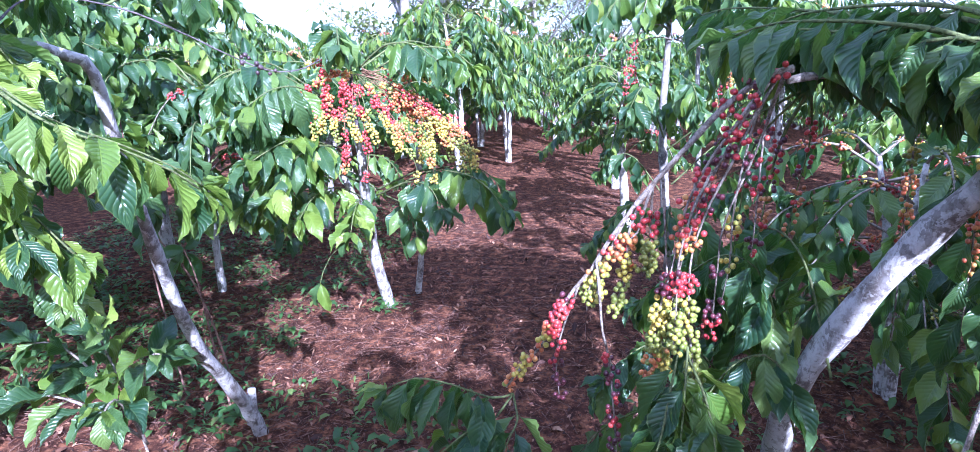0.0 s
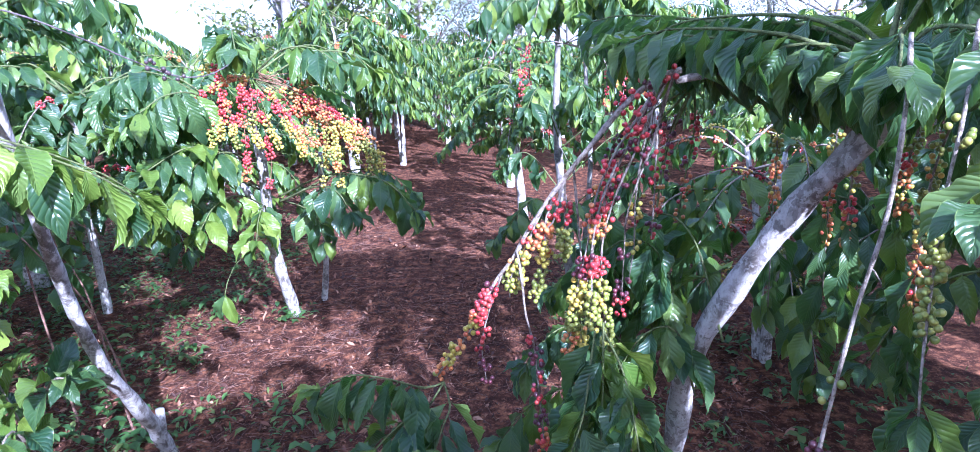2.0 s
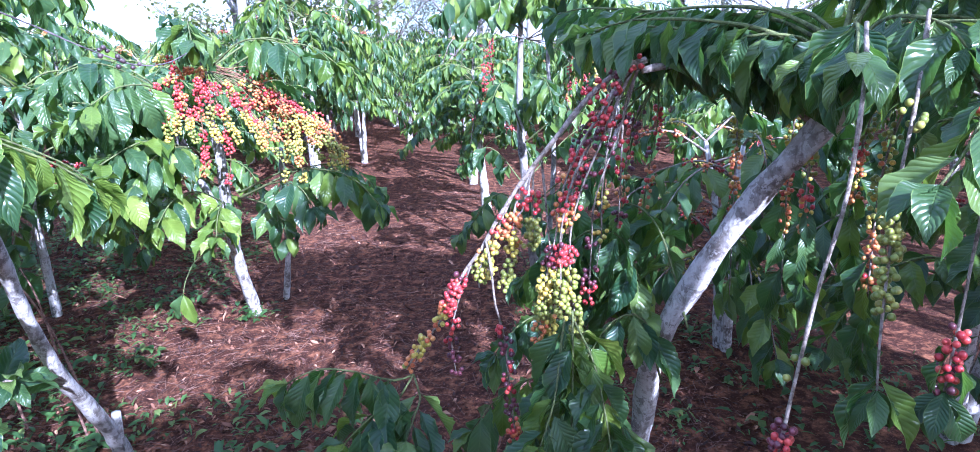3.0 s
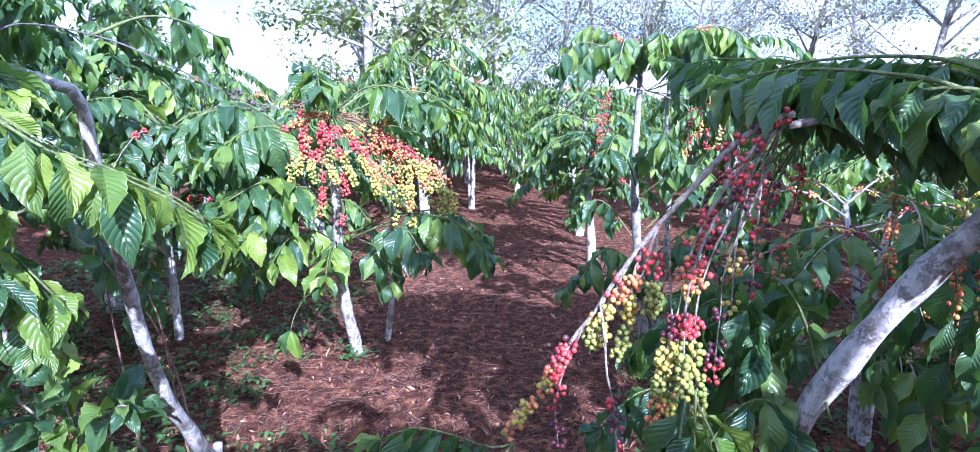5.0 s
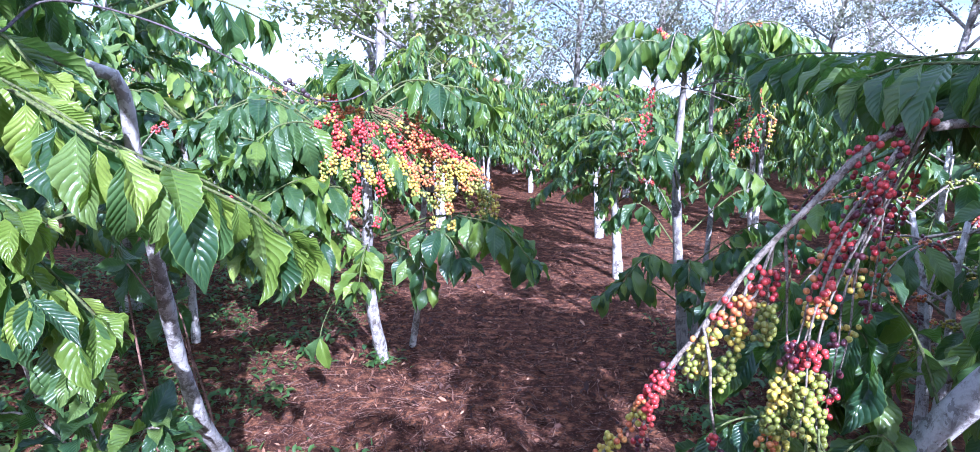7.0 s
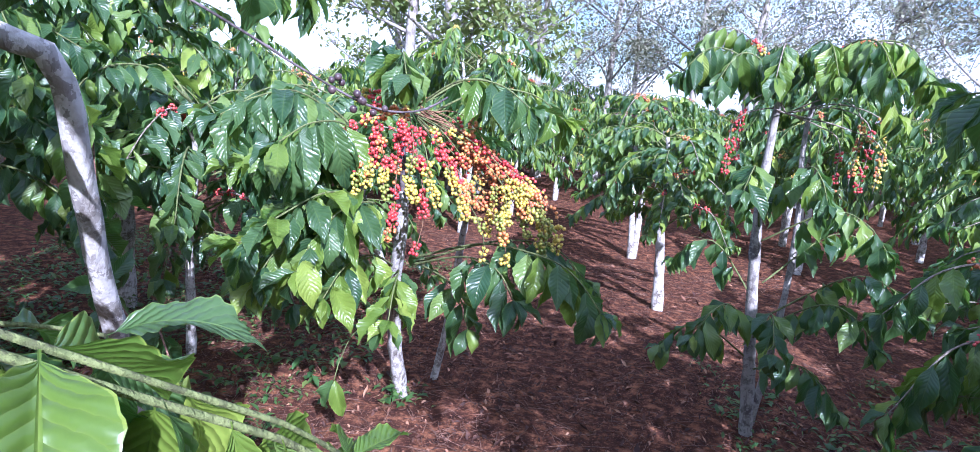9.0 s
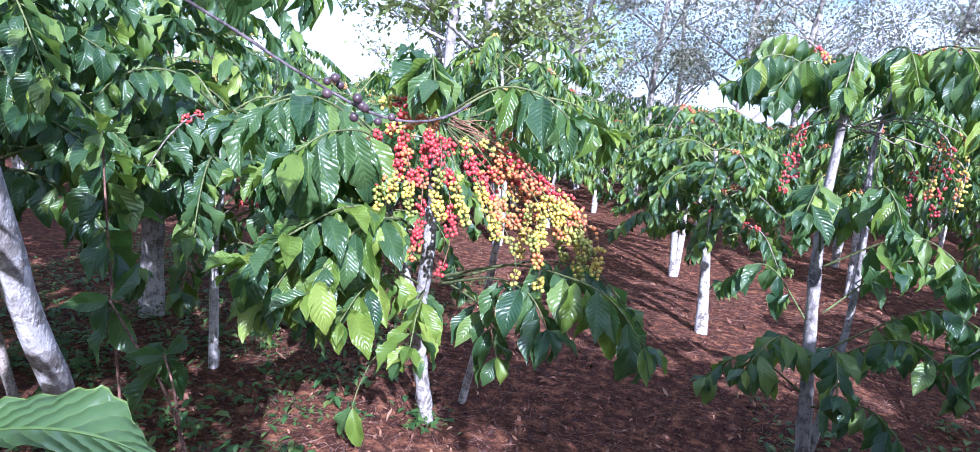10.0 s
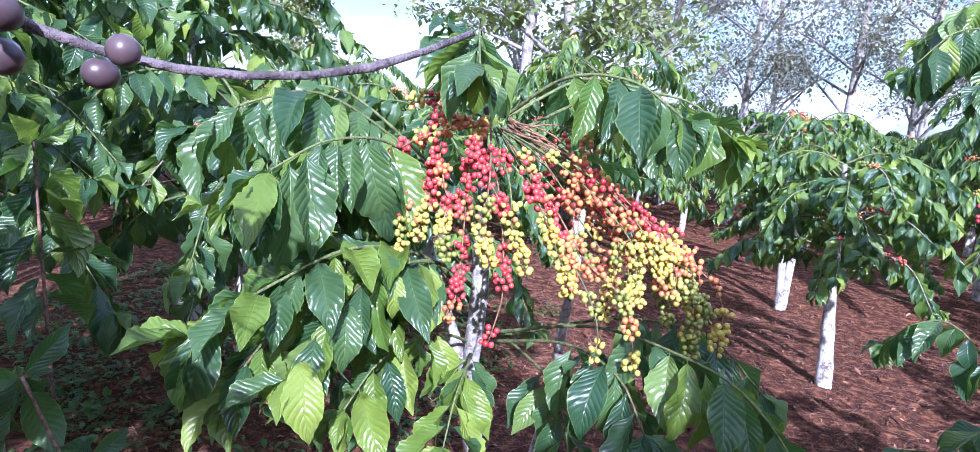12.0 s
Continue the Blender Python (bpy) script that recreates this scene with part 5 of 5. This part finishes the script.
grown_tree((-2.8, 4.05, 0), "tall shaded coffee tree with dense dark leaves", 46, 2.4, 0.74, 44, "middle", 300, 1, 0.05, 0.35, 0.075, gap=0.048)
grown_tree((-2.3, 2.75, 0), "thin-stemmed coffee tree with dense hanging leaves", 146, 2.2, 0.8, 44, "middle", 300, 1, 0.05, 0.40, 0.026, lean=(-0.6, 0), gap=0.048, bark=TWIG)
grown_tree((-2.0, 5.2, 0), "bushy green coffee tree with drooping branches", 48, 1.6, 0.85, 34, "middle", 300, 2, 0.2, 0.3, 0.04, young=0.3)
grown_tree((2.75, 4.5, 0), "bushy coffee tree with berries turning red", 49, 1.5, 0.7, 28, "middle", 300, 2, 0.6, 0.3, 0.04, young=0.25)


# out of view, added to throw shade on the trees at the left
grown_tree((-1.3, 0.7, 0), "unseen tall coffee tree added to shade the left side", 150, 2.5, 0.62, 46, "rough", 0, 2, 0.1, 0.55, 0.045, gap=0.045)


def plant_rows():
    rng = random.Random(77)
    kinds = []
    taken = [(-0.7, 3.48), (1.07, 1.78), (-0.74, 2.05), (1.02, 3.62), (-1.93, 3.52), (0.8, 5.65), (0.67, 7.5), (1.95, 2.8), (-2.8, 4.05), (-2.3, 2.75), (2.55, 2.0), (-2.0, 5.2), (2.75, 4.5), (-1.3, 0.7)]
    # spots 0, 1, 3 and 5 hold unseen trees added to shade the ground
    spots = [(1.92, 0.12), (1.22, -1.30), (-0.6, -1.9), (2.25, 1.15), (-1.6, -0.8), (2.55, -1.25)]
    for j in range(-2, 15):
        for i in range(-9, 10):
            x = i * 1.75 + (0.85 if j % 2 else 0) + rng.uniform(-0.35, 0.35) - 0.24 * (j * 1.7)
            y = j * 1.6 + rng.uniform(-0.35, 0.35)
            if any(math.hypot(x - a, y - b) < 1.2 for a, b in taken + spots):
                continue
            if abs(x - 0.1) < 1.6 and -2.2 < y < 2.5:
                continue
            if 2.5 <= y < 8.4 and -0.9 - 0.02 * y < x < 0.75:
                continue
            if math.hypot(x + 3.5, y - 6.2) < 0.7:
                continue
            if 5.0 < y < 10.0 and 0.7 <= x < 2.3:
                continue
            if abs(x) > 4 + 0.75 * max(0, y) or (y < 0 and abs(x) > 5):
                continue
            spots.append((x, y))
    far = [grown_tree((x, y, ground_height(x, y) - 0.01), "green coffee tree far back in the plantation rows", 90 + n, 1.75, 0.85, 46, "far", 0, 2, 0.25, 0.45, 0.042, size=(0.13, 0.18), young=0.34, gap=0.050)
           for n, (x, y) in enumerate(((-7.2, 21.5), (7.6, 21.8)))]
    for n, (x, y) in enumerate(spots):
        z = ground_height(x, y) - 0.01
        if n < 6:
            kinds.append(grown_tree((x, y, z), "green coffee tree of the plantation rows, or unseen and added for shade", 50 + n, (3.2, 2.65, 1.75, 2.4, 1.8, 2.6)[n], (0.70, 0.74, 0.85, 0.75, 0.85, 0.95)[n], (48, 42, 62, 28, 58, 54)[n], "rough", 0, 2, (0.10, 0.10, 0.30, 0.10, 0.30, 0.10)[n], (0.87, 0.78, 0.46, 0.80, 0.44, 0.45)[n], 0.042, size=(0.12, 0.17), young=0.30 + 0.06 * (n % 3), gap=0.042))
        else:
            k = rng.uniform(0.88, 1.12)
            ob = copy_thing(rng.choice(far if y > 8.0 or y < 0.0 or abs(x) > 5.0 else [kinds[2], kinds[4]]), pose(x, y, z, rz=rng.uniform(0, 360)))
            ob.scale = (k, k, k * rng.uniform(0.84, 1.22))


plant_rows()


# ---- tall shade trees behind ----
def shade_tree(base, height, seed, leaves, mat, label, r=0.13, spread=0.34, leaf_size=(0.10, 0.20)):
    rng = random.Random(seed)
    root = tagged(new("shade_tree"), label, "tree", "shade trees behind the coffee")
    root.matrix_basis = Matrix.Translation(base)
    H = height
    trunk = smooth_path([(0, 0, -0.1), (rng.uniform(-0.2, 0.2), rng.uniform(-0.2, 0.2), H * 0.3), (rng.uniform(-0.4, 0.4), rng.uniform(-0.4, 0.4), H * 0.65), (rng.uniform(-0.6, 0.6), rng.uniform(-0.6, 0.6), H)], 0.4)
    v, f = tube_arrays(trunk, r, r * 0.2, 8, 0.15, seed)
    part("trunk", mesh_data("trunk", v, f, SHADE_BARK), root)
    heap, crown = Heap(), Heap()
    tri = leaf_arrays(2, 1, 0.6, 0.0, 0.0, seed, 0.26)
    for i in range(20):
        s = rng.uniform(0.16, 0.98)
        p = trunk[int(s * (len(trunk) - 1))]
        a = i * 2.4 + rng.uniform(-0.5, 0.5)
        L = H * spread * rng.uniform(0.6, 1.1) * (1.15 - 0.7 * s)
        way = Vector((math.cos(a), math.sin(a), rng.uniform(0.3, 1.0))).normalized()
        tip = p + way * L
        limb = smooth_path([p, p.lerp(tip, 0.5) + Vector((rng.uniform(-0.2, 0.2), rng.uniform(-0.2, 0.2), 0.1)), tip], 0.3)
        v, f = tube_arrays(limb, r * 0.32, r * 0.06, 5, 0.1, seed + i)
        part("limb", mesh_data("limb", v, f, SHADE_BARK), root)
        for k in range(9):
            q = limb[int(rng.uniform(0.3, 1.0) * (len(limb) - 1))]
            w = (way + Vector((rng.uniform(-1, 1), rng.uniform(-1, 1), rng.uniform(-0.4, 0.9)))).normalized()
            end = q + w * L * rng.uniform(0.25, 0.5)
            v, f = tube_arrays([q, q.lerp(end, 0.5) + Vector((0, 0, 0.05)), end], r * 0.10, r * 0.02, 4)
            heap.put(v, f)
            for _ in range(int(leaves / 180)):
                c = q.lerp(end, rng.uniform(0.2, 1.1)) + Vector((rng.gauss(0, 0.16), rng.gauss(0, 0.16), rng.gauss(0, 0.12)))
                b = rng.uniform(0, 6.28)
                m = facing(c, Vector((math.cos(b), math.sin(b), rng.uniform(-0.9, 0.4))), Vector((rng.uniform(-0.5, 0.5), rng.uniform(-0.5, 0.5), 1)), rng.uniform(*leaf_size))
                crown.put(place(m, tri[0]), tri[1], tri[2])
    part("twigs", heap.data("twigs", SHADE_BARK), root, kind="stuff")
    part("crown", crown.data("crown", mat), root, kind="stuff")
    return root


GREEN_LABEL, BARE_LABEL = "tall slender tree with yellow-green leaves behind the coffee", "tall thin-leaved pale tree behind the coffee"
for i, (x, y, h, leaves, mat) in enumerate((
        (-3.4, 12.5, 9.0, 6000, SHADE_LEAF), (-2.2, 11.0, 7.5, 5500, SHADE_LEAF), (-5.6, 17.5, 8.0, 3000, SHADE_LEAF), (-1.2, 15.0, 9.0, 11400, PALE_LEAF), (0.3, 16.0, 9.0, 12300, PALE_LEAF),
        (2.2, 15.5, 10.0, 12900, PALE_LEAF), (3.8, 17.0, 10.0, 12300, PALE_LEAF), (6.0, 16.0, 8.0, 7800, PALE_LEAF), (8.5, 19.0, 7.0, 4800, PALE_LEAF), (7.4, 13.6, 7.5, 6800, PALE_LEAF), (9.8, 14.5, 8.0, 6000, SHADE_LEAF), (-10.5, 15.0, 5.0, 5000, SHADE_LEAF),
        (-3.0, 20.0, 11.0, 9900, PALE_LEAF), (1.2, 21.0, 11.0, 9900, PALE_LEAF), (5.0, 22.0, 10.0, 9000, PALE_LEAF))):
    shade_tree((x, y, 0), h, 200 + i, leaves, mat, GREEN_LABEL if mat is SHADE_LEAF else BARE_LABEL, 0.13 if mat is SHADE_LEAF else 0.10, leaf_size=(0.10, 0.20) if mat is SHADE_LEAF else (0.06, 0.12))
